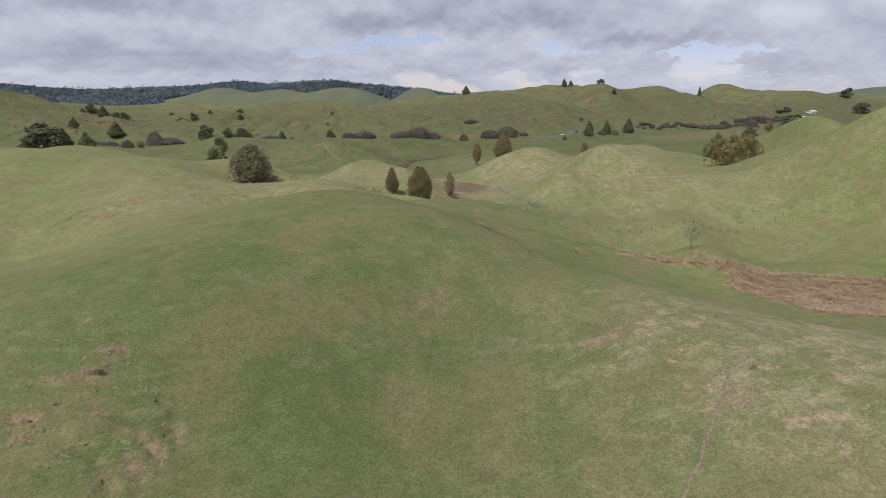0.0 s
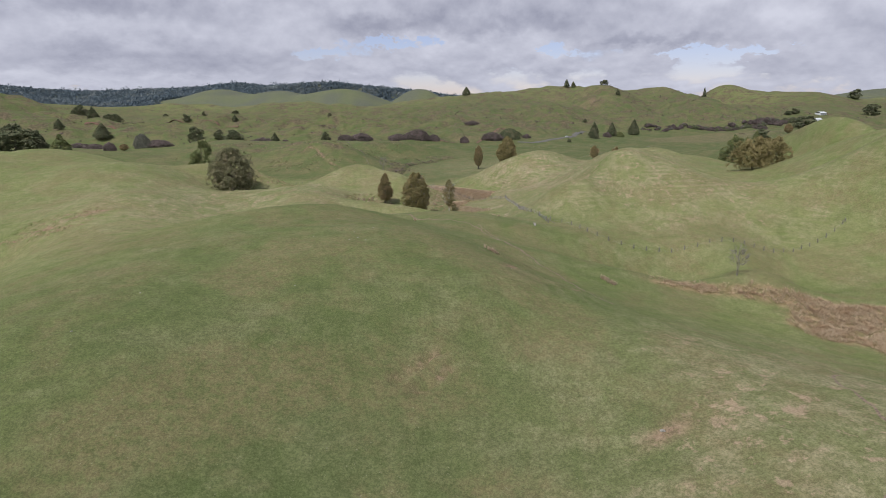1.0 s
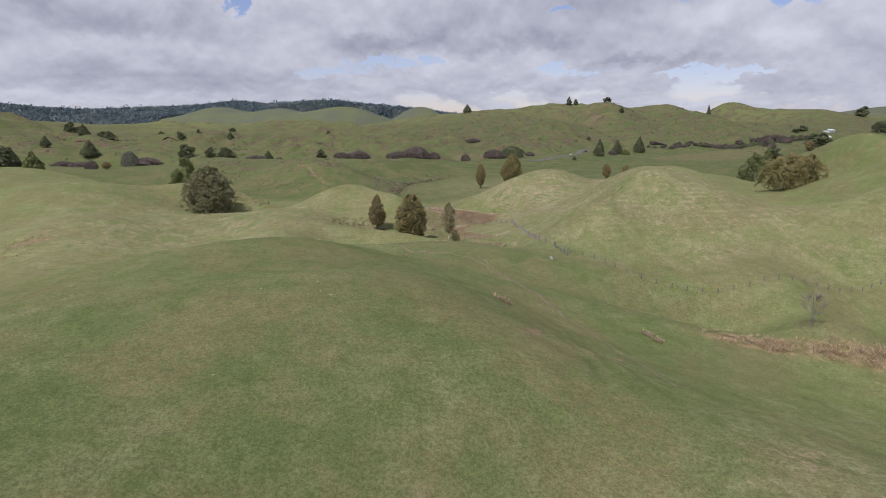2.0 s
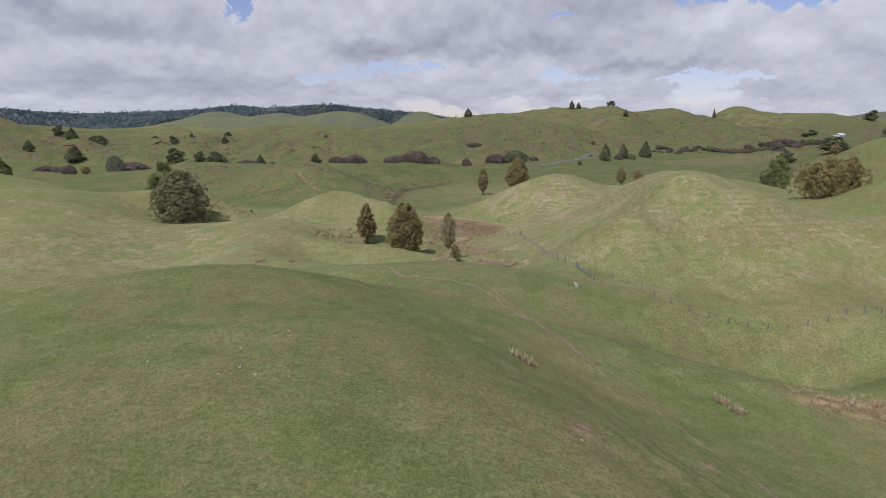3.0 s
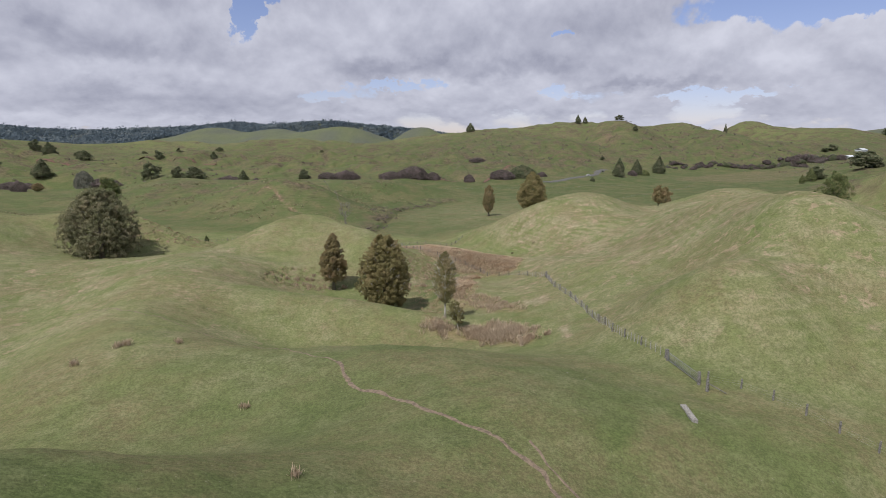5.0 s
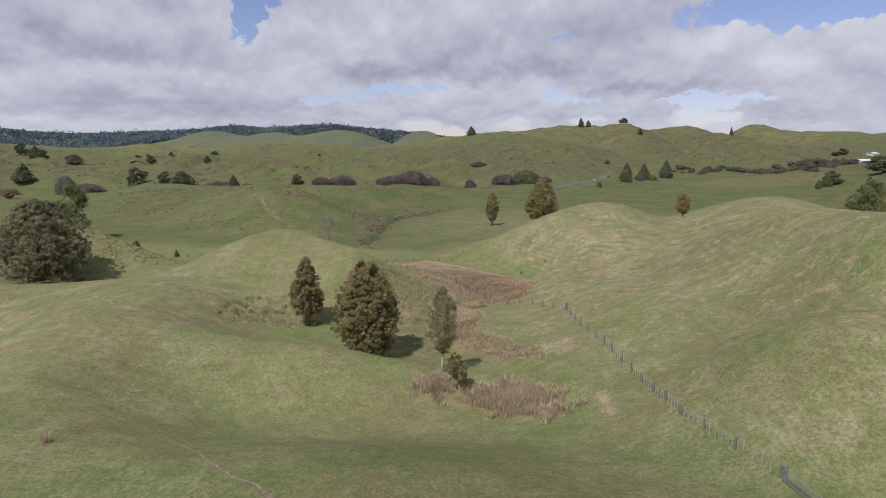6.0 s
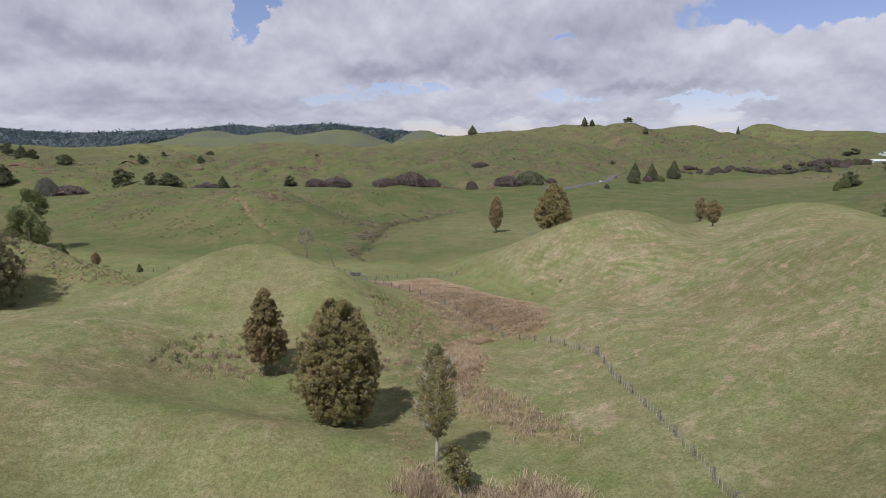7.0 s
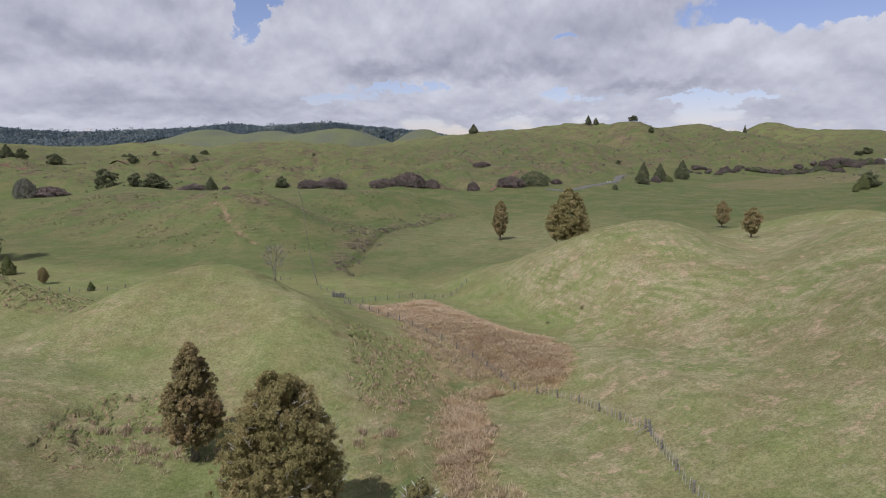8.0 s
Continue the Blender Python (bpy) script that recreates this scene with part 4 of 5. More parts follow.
bare_shrub(75.7, 158.0, 6.6, 3.5, "small pale bare tree beside the rushes", 41)
bare_shrub(439.4, 773.9, 18.5, 17.6, "tall pale leafless tree beside the ploughed field", 42)

# ---- trees further off: a few built once and copied ----
STOCK = {}


def far_tree(kind, x, y, tall, wide, label, group="trees dotted over the far pasture"):
    """Copies of four stock trees to a kind, each stretched to its own height and width."""
    stock = STOCK.setdefault(kind, [])
    seed = len(HILLS) + int(abs(x) * 7 + y * 3)
    r = np.random.RandomState(seed)
    m = pose(x, y, height(x, y) - 0.2, 0, 0, r.uniform(0, 360)) @ Matrix.Diagonal((wide / 10, wide / 10, tall / 12, 1))
    if len(stock) < 4:
        name = "pasture_tree"
        th = tree(name, kind, x, y, 12, 10, label, 380, 24, 0.36, seed, 0.16, limbs=2, lobes=14 if kind == "darkround" else 0)
        th.matrix_basis = m
        stock.append(th)
    else:
        src = stock[r.randint(4)]
        th = copy_thing(src, Matrix.Identity(4))
        th.matrix_basis = m
    tagged(th, label, "tree", group)


far_tree("dark", 227, 788, 21.0, 13.9, "dark green conical tree standing on the far pasture")
far_tree("dark", 278, 875, 19.9, 14.7, "dark green conical tree standing on the far pasture")
far_tree("dark", 340, 960, 23.8, 18.4, "dark green conical tree standing on the far pasture")
far_tree("dark", 114, 1378, 18.0, 19.8, "dark conical tree on the skyline ridge")
far_tree("dark", 340, 1400, 17.9, 12.8, "dark conical tree on the skyline ridge")
far_tree("dark", 355, 1400, 12.8, 11.6, "dark conical tree on the skyline ridge")
far_tree("darkround", 396, 1307, 10.0, 17.5, "dark conical tree on the skyline ridge")
far_tree("dark", 403, 1236, 10.3, 10.3, "dark conical tree on the skyline ridge")
far_tree("dark", 680, 1450, 33.8, 11.9, "dark conical tree on the skyline ridge")
far_tree("darkround", -240, 710, 15.8, 17.9, "broad dark green tree standing on the far pasture")
far_tree("darkround", -211, 697, 10.6, 12.0, "broad dark green tree standing on the far pasture")
far_tree("darkround", -194, 691, 12.2, 19.6, "broad dark green tree standing on the far pasture")
far_tree("dark", -149, 688, 12.6, 10.9, "dark green conical tree standing on the far pasture")
far_tree("darkround", -96, 694, 8.8, 10.2, "broad dark green tree standing on the far pasture")
far_tree("dark", -294, 1046, 11.3, 12.5, "broad dark green tree standing on the far pasture")
far_tree("dark", -596, 1130, 16.4, 16.6, "broad dark green tree standing on the far pasture")
far_tree("darkround", -580, 1138, 15.8, 18.6, "broad dark green tree standing on the far pasture")
far_tree("darkround", -571, 1198, 9.7, 18.4, "broad dark green tree standing on the far pasture")
far_tree("darkround", -499, 1283, 7.7, 11.2, "dark conical tree on the skyline ridge")
far_tree("darkround", -165, 1230, 6.5, 7.8, "dark conical tree on the skyline ridge")
far_tree("darkround", -268, 450, 19.7, 31.2, "broad dark green tree standing on the far pasture")
far_tree("dark", -259, 460, 18.7, 16.2, "dark green conical tree standing on the far pasture")
far_tree("green", -227, 430, 15.1, 14.9, "dark green tree on the far pasture")
far_tree("dark", -407, 748, 11.5, 12.5, "broad dark green tree standing on the far pasture")
far_tree("dark", -347, 723, 17.3, 19.1, "broad dark green tree standing on the far pasture")
far_tree("darkround", -477, 927, 13.4, 15.4, "broad dark green tree standing on the far pasture")
far_tree("dark", -456, 920, 15.7, 17.0, "broad dark green tree standing on the far pasture")
far_tree("darkround", -519, 1117, 16.3, 22.8, "broad dark green tree standing on the far pasture")
far_tree("brown", -239, 540, 6.0, 7.5, "small brownish bare-looking tree on the far pasture")
far_tree("darkround", -351, 1252, 8.7, 14.4, "dark conical tree on the skyline ridge")
far_tree("darkround", -359, 1010, 12.2, 14.8, "broad dark green tree standing on the far pasture")
far_tree("darkround", -340, 1035, 6.2, 7.0, "small dark green conical tree standing on the far pasture")
far_tree("darkround", 956, 1328, 21.4, 30.4, "dark conical tree on the skyline ridge")
far_tree("darkround", 858, 1145, 19.7, 34.5, "broad dark green tree standing on the far pasture")
far_tree("green", -111, 398.5, 6.0, 4.6, "small dark green conical tree standing on the far pasture")
far_tree("green", -75, 377, 2.8, 2.1, "small dark green tree on the far pasture")
far_tree("brown", -93, 386, 5.0, 2.9, "small brownish bare-looking tree on the far pasture")
far_tree("darkround", 287, 1047, 6.2, 8.3, "small dark green conical tree standing on the far pasture")
far_tree("darkround", 423, 753, 13.3, 19.1, "broad dark green tree standing on the far pasture")
far_tree("brown", 279, 470, 7.4, 6.2, "small brownish bare-looking tree on the far pasture")
far_tree("darkround", 492, 774, 16.6, 35.1, "broad dark green tree standing on the far pasture")
far_tree("green", 415, 748, 13.6, 11.9, "dark green tree on the far pasture")
far_tree("green", 389, 722, 9.1, 6.0, "dark green tree on the far pasture")
far_tree("darkround", 693, 1117, 9.3, 18.2, "broad dark green tree standing on the far pasture")
far_tree("darkround", 679, 1116, 6.5, 13.5, "small dark green conical tree standing on the far pasture")


# ---- bushes and scrub ----
BUSHES = {}


def bush(x, y, wide, deep, tall, kind, label, turn=0.0, group="scrub along the valley road"):
    """A broad mound of scrub; three are built to a kind, the rest are copies."""
    leaf = {"brown": LEAF_BROWN, "dark": LEAF_DARK, "grey": LEAF_GREY, "green": LEAF_GREEN}[kind]
    stock = BUSHES.setdefault(kind, [])
    r = np.random.RandomState(int(abs(x) * 5 + y))
    m = pose(x, y, height(x, y) - 0.3, 0, 0, turn) @ Matrix.Diagonal((wide / 10, deep / 10, tall / 4, 1))
    if len(stock) < 3:
        th = thing("bush", x, y)
        part("foliage", crown_mesh("foliage", "bushy", 0.0, 4.0, 4.7, 420, 20, 0.30, leaf, len(stock) * 7 + len(kind), (0, 0), 0.15), th)
        stems = [tube([(0, 0, -0.3), (math.cos(a) * 1.2, math.sin(a) * 1.2, 1.2), (math.cos(a) * 2.6, math.sin(a) * 2.6, 2.6)], [0.16, 0.11, 0.05], 5) for a in (0.3, 1.6, 2.9, 4.2, 5.5)]
        part("stems", mesh_of("stems", *joined(stems), BARK), th)
        stock.append(th)
    else:
        th = copy_thing(stock[r.randint(3)], Matrix.Identity(4))
    th.matrix_basis = m
    tagged(th, label, "bush", group)


bush(-287, 683, 19, 8, 15.0, "grey", "grey-green scrub along the valley")
bush(-272, 687, 33, 14, 7.5, "brown", "long leafless brown-grey thicket along the valley")
bush(-162, 689, 26, 11, 7.3, "brown", "long leafless brown-grey thicket along the valley")
bush(-139, 694, 7, 5, 3.1, "brown", "small leafless brown-grey thicket along the valley")
bush(-73, 685, 19, 8, 6.4, "brown", "leafless brown-grey thicket along the valley")
bush(-57, 690, 25, 11, 8.0, "brown", "long leafless brown-grey thicket along the valley")
bush(-17, 715, 25, 11, 7.3, "brown", "long leafless brown-grey thicket along the valley")
bush(4, 718, 30, 13, 11.5, "brown", "long leafless brown-grey thicket along the valley")
bush(22, 719, 16, 7, 7.3, "brown", "leafless brown-grey thicket along the valley")
bush(57, 714, 11, 5, 7.3, "brown", "leafless brown-grey thicket along the valley")
bush(90, 725, 26, 11, 9.1, "brown", "long leafless brown-grey thicket along the valley")
bush(111, 732, 27, 12, 12.0, "dark", "long dark green dense scrub along the valley")
bush(133, 744, 11, 5, 5.1, "brown", "small leafless brown-grey thicket along the valley")
bush(84, 914, 22, 10, 5.1, "brown", "leafless brown-grey thicket along the valley")
SCRUB_LINE = [(372, 1012), (420, 1003), (470, 1008), (506, 992), (556, 996), (600, 1012), (655, 1042)]
r = np.random.RandomState(77)
for x, y in along(SCRUB_LINE, 2.9):
    big = np.interp(x, (372, 450, 560, 655), (0.55, 0.8, 1.0, 1.15))
    kind = ("brown", "brown", "brown", "grey", "brown", "dark")[r.randint(6)]
    look_of = {"brown": "leafless purple-brown thicket on the road bank", "grey": "pale grey-green scrub on the road bank", "dark": "dark green scrub on the road bank"}[kind]
    across = r.uniform(9, 19) * big
    bush(x + r.uniform(-4, 4), y + r.uniform(-8, 26), across, across * r.uniform(0.6, 1.0), r.uniform(4.0, 8.0) * big, kind, look_of, r.uniform(0, 360))
bush(179, 723, 5, 5, 4.4, "dark", "small dark green dense scrub along the valley")
bush(301, 911, 15, 6, 7.8, "green", "small bright green bush beside the road")
bush(261, 843, 12, 5, 6.3, "brown", "small leafless brown-grey thicket along the valley")
bush(-360, 697, 30, 14, 7.1, "brown", "scrubby thicket below the far hills")
bush(-338, 686, 26, 13, 6.9, "brown", "scrubby thicket below the far hills")
bush(-248, 535, 11, 5, 7.0, "brown", "scrubby thicket below the far hills")


# ---- fences ----
def post_mesh(name, tall, radius, sides, seed, material):
    r = np.random.RandomState(seed)
    lean = (r.uniform(-0.03, 0.03) * tall, r.uniform(-0.03, 0.03) * tall)
    pts = [(0, 0, -0.3), (lean[0] * 0.5, lean[1] * 0.5, tall * 0.5), (lean[0], lean[1], tall - 0.03), (lean[0], lean[1], tall)]
    return mesh_of(name, *tube(pts, [radius * 1.05, radius, radius * 0.97, radius * 0.8], sides), material)


POSTS = [post_mesh("post", 1.25, 0.11, 8, i, POST) for i in range(5)]
BATTENS = [post_mesh("batten", 1.15, 0.042, 4, 10 + i, BATTEN) for i in range(5)]
STAYS = [mesh_of("stay", *tube([(0, 0, 0.95), (1.9, 0, 0.05)], [0.06, 0.055], 6), POST)]


def fence(points, label, post_step=4.6, battens=3, wires=4, seed=0, group="post and wire fences"):
    r = np.random.RandomState(seed)
    x0, y0 = points[0]
    th = thing("fence", x0, y0)
    tagged(th, label, "fence", group)
    base = Vector((x0, y0, height(x0, y0)))
    places = along(points, post_step)
    tops = []
    for i, (x, y) in enumerate(places):
        z = height(x, y)
        part("post", POSTS[r.randint(5)], th, at=Matrix.Translation(Vector((x, y, z)) - base) @ pose(0, 0, 0, r.uniform(-3, 3), r.uniform(-3, 3), r.uniform(0, 360)) @ Matrix.Scale(r.uniform(0.92, 1.08), 4))
        tops.append(Vector((x, y, z)) - base)
        if i + 1 < len(places) and battens:
            x2, y2 = places[i + 1]
            for k in range(1, battens + 1):
                t = k / (battens + 1)
                bx, by = x + (x2 - x) * t, y + (y2 - y) * t
                part("batten", BATTENS[r.randint(5)], th, at=Matrix.Translation(Vector((bx, by, height(bx, by))) - base) @ pose(0, 0, 0, r.uniform(-4, 4), r.uniform(-4, 4), r.uniform(0, 90)))
    for w in range(wires):
        up = 0.25 + w * 0.26
        line = [(p.x + 0.05, p.y, p.z + up) for p in tops]
        part("wire", mesh_of("wire", *tube(line, [0.006] * len(line), 3), WIRE), th)
    return th


# the paddock fence beside the near gate, up the slope and down through the rushes
fence([(39.6, 208.5), (37.6, 214), (37.1, 221.7), (37.7, 228), (38.5, 240), (38.9, 254), (38.8, 266), (39.6, 277.5)], "grey weathered timber post and batten fence on the pasture", 4.4, 4, 5, 1)
fence([(39.7, 279.5), (37.9, 284.5), (35.7, 291.5), (33.3, 296), (30.7, 300.5), (28.2, 303.2), (26.4, 308.5), (23.3, 314.5), (18.7, 321), (13.5, 327.5), (7.6, 335.5), (2, 345), (-3.8, 353)], "grey weathered batten fence through the rust-coloured rushes", 4.4, 4, 5, 2)
fence([(41.6, 201.5), (45.8, 200), (48.6, 195.6), (50.8, 190.5), (54.6, 187.3), (58.5, 185.6), (70, 184), (78, 183.2), (90, 184), (108, 188), (128, 196)], "old leaning grey post and wire fence across the hollow", 3.4, 0, 3, 3)
fence([(-3.2, 355), (0.5, 357), (7.6, 362.7), (16.2, 367.2), (22.4, 374.8), (27, 384)], "grey post and wire fence along the swamp edge", 3.6, 2, 3, 4)
fence([(-6, 364), (-15, 381), (-23.6, 420), (-29, 443), (-35, 468), (-43, 505), (-51, 545), (-60, 580)], "thin post and wire fence running up the far hillside", 5.5, 0, 3, 5)
fence([(123, 548), (167, 583), (210, 630), (256, 679)], "far post and wire fence between two flat paddocks", 6.0, 0, 3, 8)
fence([(20, 661), (80, 667), (150, 670), (200, 690)], "far post and wire fence along the valley flat", 6.0, 0, 3, 9)
fence([(-100, 366), (-86, 372), (-74, 376), (-62, 388), (-45, 396), (-25, 392)], "thin post and wire fence below the rough bank", 4.5, 1, 3, 6)


def stay(x, y, turn):
    th = thing("fence_stay", x, y, turn=turn)
    tagged(th, "grey timber stay leaning against a strainer post", "fence stay", "fence stays")
    part("strainer", POSTS[0], th, at=Matrix.Diagonal((1.5, 1.5, 1.15, 1)))
    part("brace", STAYS[0], th)


stay(39.8, 278.6, 200)
stay(40.6, 199.6, -25)


def farm_gate():
    """A tubular gate between two posts, closed."""
    a, b = Vector((39.6, 207.6, 0)), Vector((40.3, 201.2, 0))
    a.z, b.z = height(a.x, a.y), height(b.x, b.y)
    th = thing("farm_gate", a.x, a.y)
    tagged(th, "closed galvanised tubular farm gate between weathered posts", "gate")
    base = a.copy()
    way = b - a
    low, high = Vector((0, 0, 0.15)), Vector((0, 0, 1.1))
    rim = [low, high, way + high, way + low, low]
    part("gate_frame", mesh_of("gate_frame", *joined([tube([p, q], [0.035, 0.035], 6) for p, q in zip(rim, rim[1:])]), STEEL), th)
    for k in range(1, 5):
        up = Vector((0, 0, 0.15 + 0.19 * k))
        part("bar", mesh_of("bar", *tube([up, way + up], [0.022, 0.022], 5), STEEL), th)
    for t in (0.25, 0.5, 0.75):
        part("upright", mesh_of("upright", *tube([way * t + low, way * t + high], [0.02, 0.02], 5), STEEL), th)
    for p in (Vector((0, 0.25, 0)), way + Vector((0, -0.25, 0))):
        part("gate_post", POSTS[1], th, at=Matrix.Translation(p) @ Matrix.Diagonal((1.7, 1.7, 1.15, 1)))


farm_gate()


def floodgate(x, y, turn):
    """Boards hung from a rail where the fence crosses the creek."""
    th = thing("floodgate", x, y, turn=turn)
    tagged(th, "dark weathered board floodgate hung across the creek", "floodgate")
    part("rail", mesh_of("rail", *tube([(-1.7, 0, 1.15), (1.7, 0, 1.12)], [0.08, 0.08], 6), POST), th)
    for s in (-1.65, 1.65):
        part("gate_post", POSTS[2], th, at=Matrix.Translation((s, 0.05, 0)) @ Matrix.Diagonal((1.4, 1.4, 1.1, 1)))
    for k in range(8):
        bm = bmesh.new()
        bmesh.ops.create_cube(bm, size=1.0)
        bmesh.ops.scale(bm, vec=(0.30, 0.05, 1.0 - 0.05 * (k % 3)), verts=bm.verts)
        bmesh.ops.bevel(bm, geom=bm.edges, offset=0.01, segments=1, affect="EDGES")
        me = bpy.data.meshes.new("board")
        bm.to_mesh(me)
        bm.free()
        me.materials.append(DARK_BOARD)
        part("board", me, th, at=pose(-1.35 + 0.385 * k, -0.1, 0.58 + 0.025 * (k % 3), -12 + k % 4, 0, 0))


floodgate(-6.5, 362, -15)


def fallen_beam():
    """A squared old timber lying on the slope."""
    p, q = Vector((35.5, 195.0, 0)), Vector((34.7, 189.0, 0))
    p.z, q.z = height(p.x, p.y), height(q.x, q.y)
    bm = bmesh.new()
    bmesh.ops.create_cube(bm, size=1.0)
    bmesh.ops.scale(bm, vec=((q - p).length * 0.62, 0.55, 0.34), verts=bm.verts)
    bmesh.ops.bevel(bm, geom=bm.edges, offset=0.03, segments=2, affect="EDGES")
    me = bpy.data.meshes.new("fallen_beam")
    bm.to_mesh(me)
    bm.free()
    me.materials.append(BEAM)
    ob = new("fallen_beam", me)
    way = (q - p).normalized()
    turn = way.to_track_quat("X", "Z").to_matrix().to_4x4()
    ob.matrix_basis = Matrix.Translation((p + q) / 2 + Vector((0, 0, 0.15))) @ turn
    tagged(ob, "weathered pale grey squared timber lying in the grass", "beam")


fallen_beam()


# ---- rushes, tussocks and stones ----
def blades(r, x, y, count, tall, wide, spread, loose=0.4):
    """Upright blades of rush round each place: corners (n, 4, 3)."""
    n = len(x)
    k = np.repeat(np.arange(n), count)
    bx, by = x[k] + r.normal(size=len(k)) * spread * 0.35, y[k] + r.normal(size=len(k)) * spread * 0.35
    z = land(bx, by) - 0.05
    t = (tall * (0.6 + 0.6 * r.uniform(size=n)))[k] * r.uniform(0.6, 1.1, len(k))
    ang, lean = r.uniform(0, 6.28, len(k)), np.abs(r.normal(size=len(k))) * loose
    side = np.stack([-np.sin(ang), np.cos(ang), 0 * ang], 1) * (wide * r.uniform(0.6, 1.4, len(k)))[:, None]
    foot = np.stack([bx, by, z], 1)
    tip = foot + np.stack([np.cos(ang) * lean * t, np.sin(ang) * lean * t, t], 1)
    mid = (foot + tip) / 2 + np.stack([0 * t, 0 * t, 0.1 * t], 1)
    return np.stack([foot - side * 0.6, mid - side, tip, mid + side], 1)


def rushes(name, ring, count, tall, material, label, seed, each=16, spread=0.7, thin=0.0, loose=0.5):
    r = np.random.RandomState(seed)
    xs, ys = np.array(ring).T
    x, y = r.uniform(xs.min(), xs.max(), count * 4), r.uniform(ys.min(), ys.max(), count * 4)
    ok = inside(x, y, ring) & (waves(x, y, 7.0, seed) > thin - 0.9)
    x, y = x[ok][:count], y[ok][:count]
    x, y = x + r.normal(size=len(x)) * 0.9, y + r.normal(size=len(x)) * 0.9
    ob = new(name, quad_mesh(name, blades(r, x, y, each, tall, 0.028, spread, loose), material))
    tagged(ob, label, "rushes", kind="stuff")


rushes("rush_bed", BEDS["upper"], 3600, 0.42, RUSH_RUST, "dense matted rust-brown rushes filling the wet hollow", 3, 30, 0.9, 0.05, 1.8)
rushes("rush_bed", BEDS["fence_side"], 260, 0.7, RUSH_PALE, "pale straw rushes along the fence", 4, 16, 0.7, 0.4, 0.9)
rushes("rush_bed", BEDS["gully"], 620, 0.75, RUSH_RUST, "rust and straw rushes along the gully", 5, 26, 0.7, 0.3, 1.1)
rushes("rush_bed", BEDS["mouth"], 620, 1.0, RUSH_PALE, "pale brown rushes in patches at the gully mouth", 7, 28, 0.8, 0.45, 0.7)
rushes("rush_bed", BEDS["lower"], 2800, 0.7, RUSH_RUST, "rust-brown rushes in the side valley", 9, 24, 0.8, 0.1, 1.4)
rushes("rush_bed", BEDS["foot"], 40, 0.8, RUSH_PALE, "scattered pale brown rushes in the trodden hollow", 13, 22, 0.6)
rushes("rush_bed", BEDS["bank"], 60, 0.6, RUSH_PALE, "scattered brown rushes along the gully bank", 15, 16, 0.6)
rushes("rush_bed", BEDS["bend"], 260, 0.8, RUSH_PALE, "pale brown rushes beside the thin tree", 11, 16, 0.7, 0.4)
rushes("rush_bed", BEDS["wet"], 150, 0.55, RUSH_RUST, "low rusty rushes scattered over the wet ground", 17, 14, 0.6, 0.5, 0.8)


def tussock(x, y, tall, wide, material, label, seed, group="loose tussocks of rush"):
    r = np.random.RandomState(seed)
    n = max(4, int(wide * 7))
    px, py = x + r.normal(size=n) * wide * 0.3, y + r.normal(size=n) * wide * 0.3
    ob = new("tussock", quad_mesh("tussock", blades(r, px, py, 22, tall, 0.03, 0.5), material))
    tagged(ob, label, "tussock", group)


tussock(-28.8, 214.5, 0.97, 1.6, RUSH_PALE, "tussock of pale brown rush in the grass", 60)
tussock(-22.8, 217.2, 0.83, 0.8, RUSH_PALE, "tussock of pale brown rush in the grass", 61)
tussock(-48.6, 213.4, 0.97, 2.0, RUSH_PALE, "tussock of pale brown rush in the grass", 62)
tussock(-32.3, 209.8, 0.76, 0.6, RUSH_PALE, "tussock of pale brown rush in the grass", 63)
tussock(-8.9, 198.7, 0.73, 0.5, RUSH_PALE, "tussock of pale brown rush in the grass", 64)
tussock(1.6, 174.4, 0.73, 0.5, RUSH_PALE, "tussock of pale brown rush in the grass", 65)
tussock(17.0, 146.9, 0.97, 1.4, RUSH_PALE, "tussock of pale brown rush in the grass", 66)
tussock(18.1, 146.5, 0.86, 0.9, RUSH_PALE, "tussock of pale brown rush in the grass", 67)
tussock(43.0, 150.7, 0.94, 1.1, RUSH_PALE, "tussock of pale brown rush in the grass", 68)
tussock(42.4, 151.5, 0.86, 0.9, RUSH_PALE, "tussock of pale brown rush in the grass", 69)
tussock(43.8, 149.5, 0.97, 1.3, RUSH_PALE, "tussock of pale brown rush in the grass", 70)
tussock(-39.9, 71.7, 0.90, 1.0, TUFT, "rough dark tuft of coarse grass", 71)
tussock(-41.4, 71.9, 0.83, 0.8, RUSH_PALE, "tussock of pale brown rush in the grass", 72)
tussock(42.3, 68.7, 0.76, 0.6, TUFT, "rough dark tuft of coarse grass", 73)
tussock(30.5, 234.3, 0.97, 1.2, RUSH_PALE, "tussock of pale brown rush in the grass", 74)
tussock(29.4, 239.1, 0.97, 1.2, RUSH_PALE, "tussock of pale brown rush in the grass", 75)
tussock(-22.5, 282.0, 0.86, 0.9, RUSH_PALE, "tussock of pale brown rush in the grass", 76)
tussock(-20.4, 282.9, 0.94, 1.1, RUSH_PALE, "tussock of pale brown rush in the grass", 77)
tussock(-18.3, 283.4, 0.90, 1.0, RUSH_PALE, "tussock of pale brown rush in the grass", 78)
tussock(-16.8, 283.5, 0.83, 0.8, RUSH_PALE, "tussock of pale brown rush in the grass", 79)
tussock(-8.8, 280.4, 0.90, 1.0, RUSH_PALE, "tussock of pale brown rush in the grass", 80)
tussock(-16.8, 286.2, 0.86, 0.9, RUSH_PALE, "tussock of pale brown rush in the grass", 81)
tussock(6.7, 286.3, 0.94, 1.1, RUSH_PALE, "tussock of pale brown rush in the grass", 82)
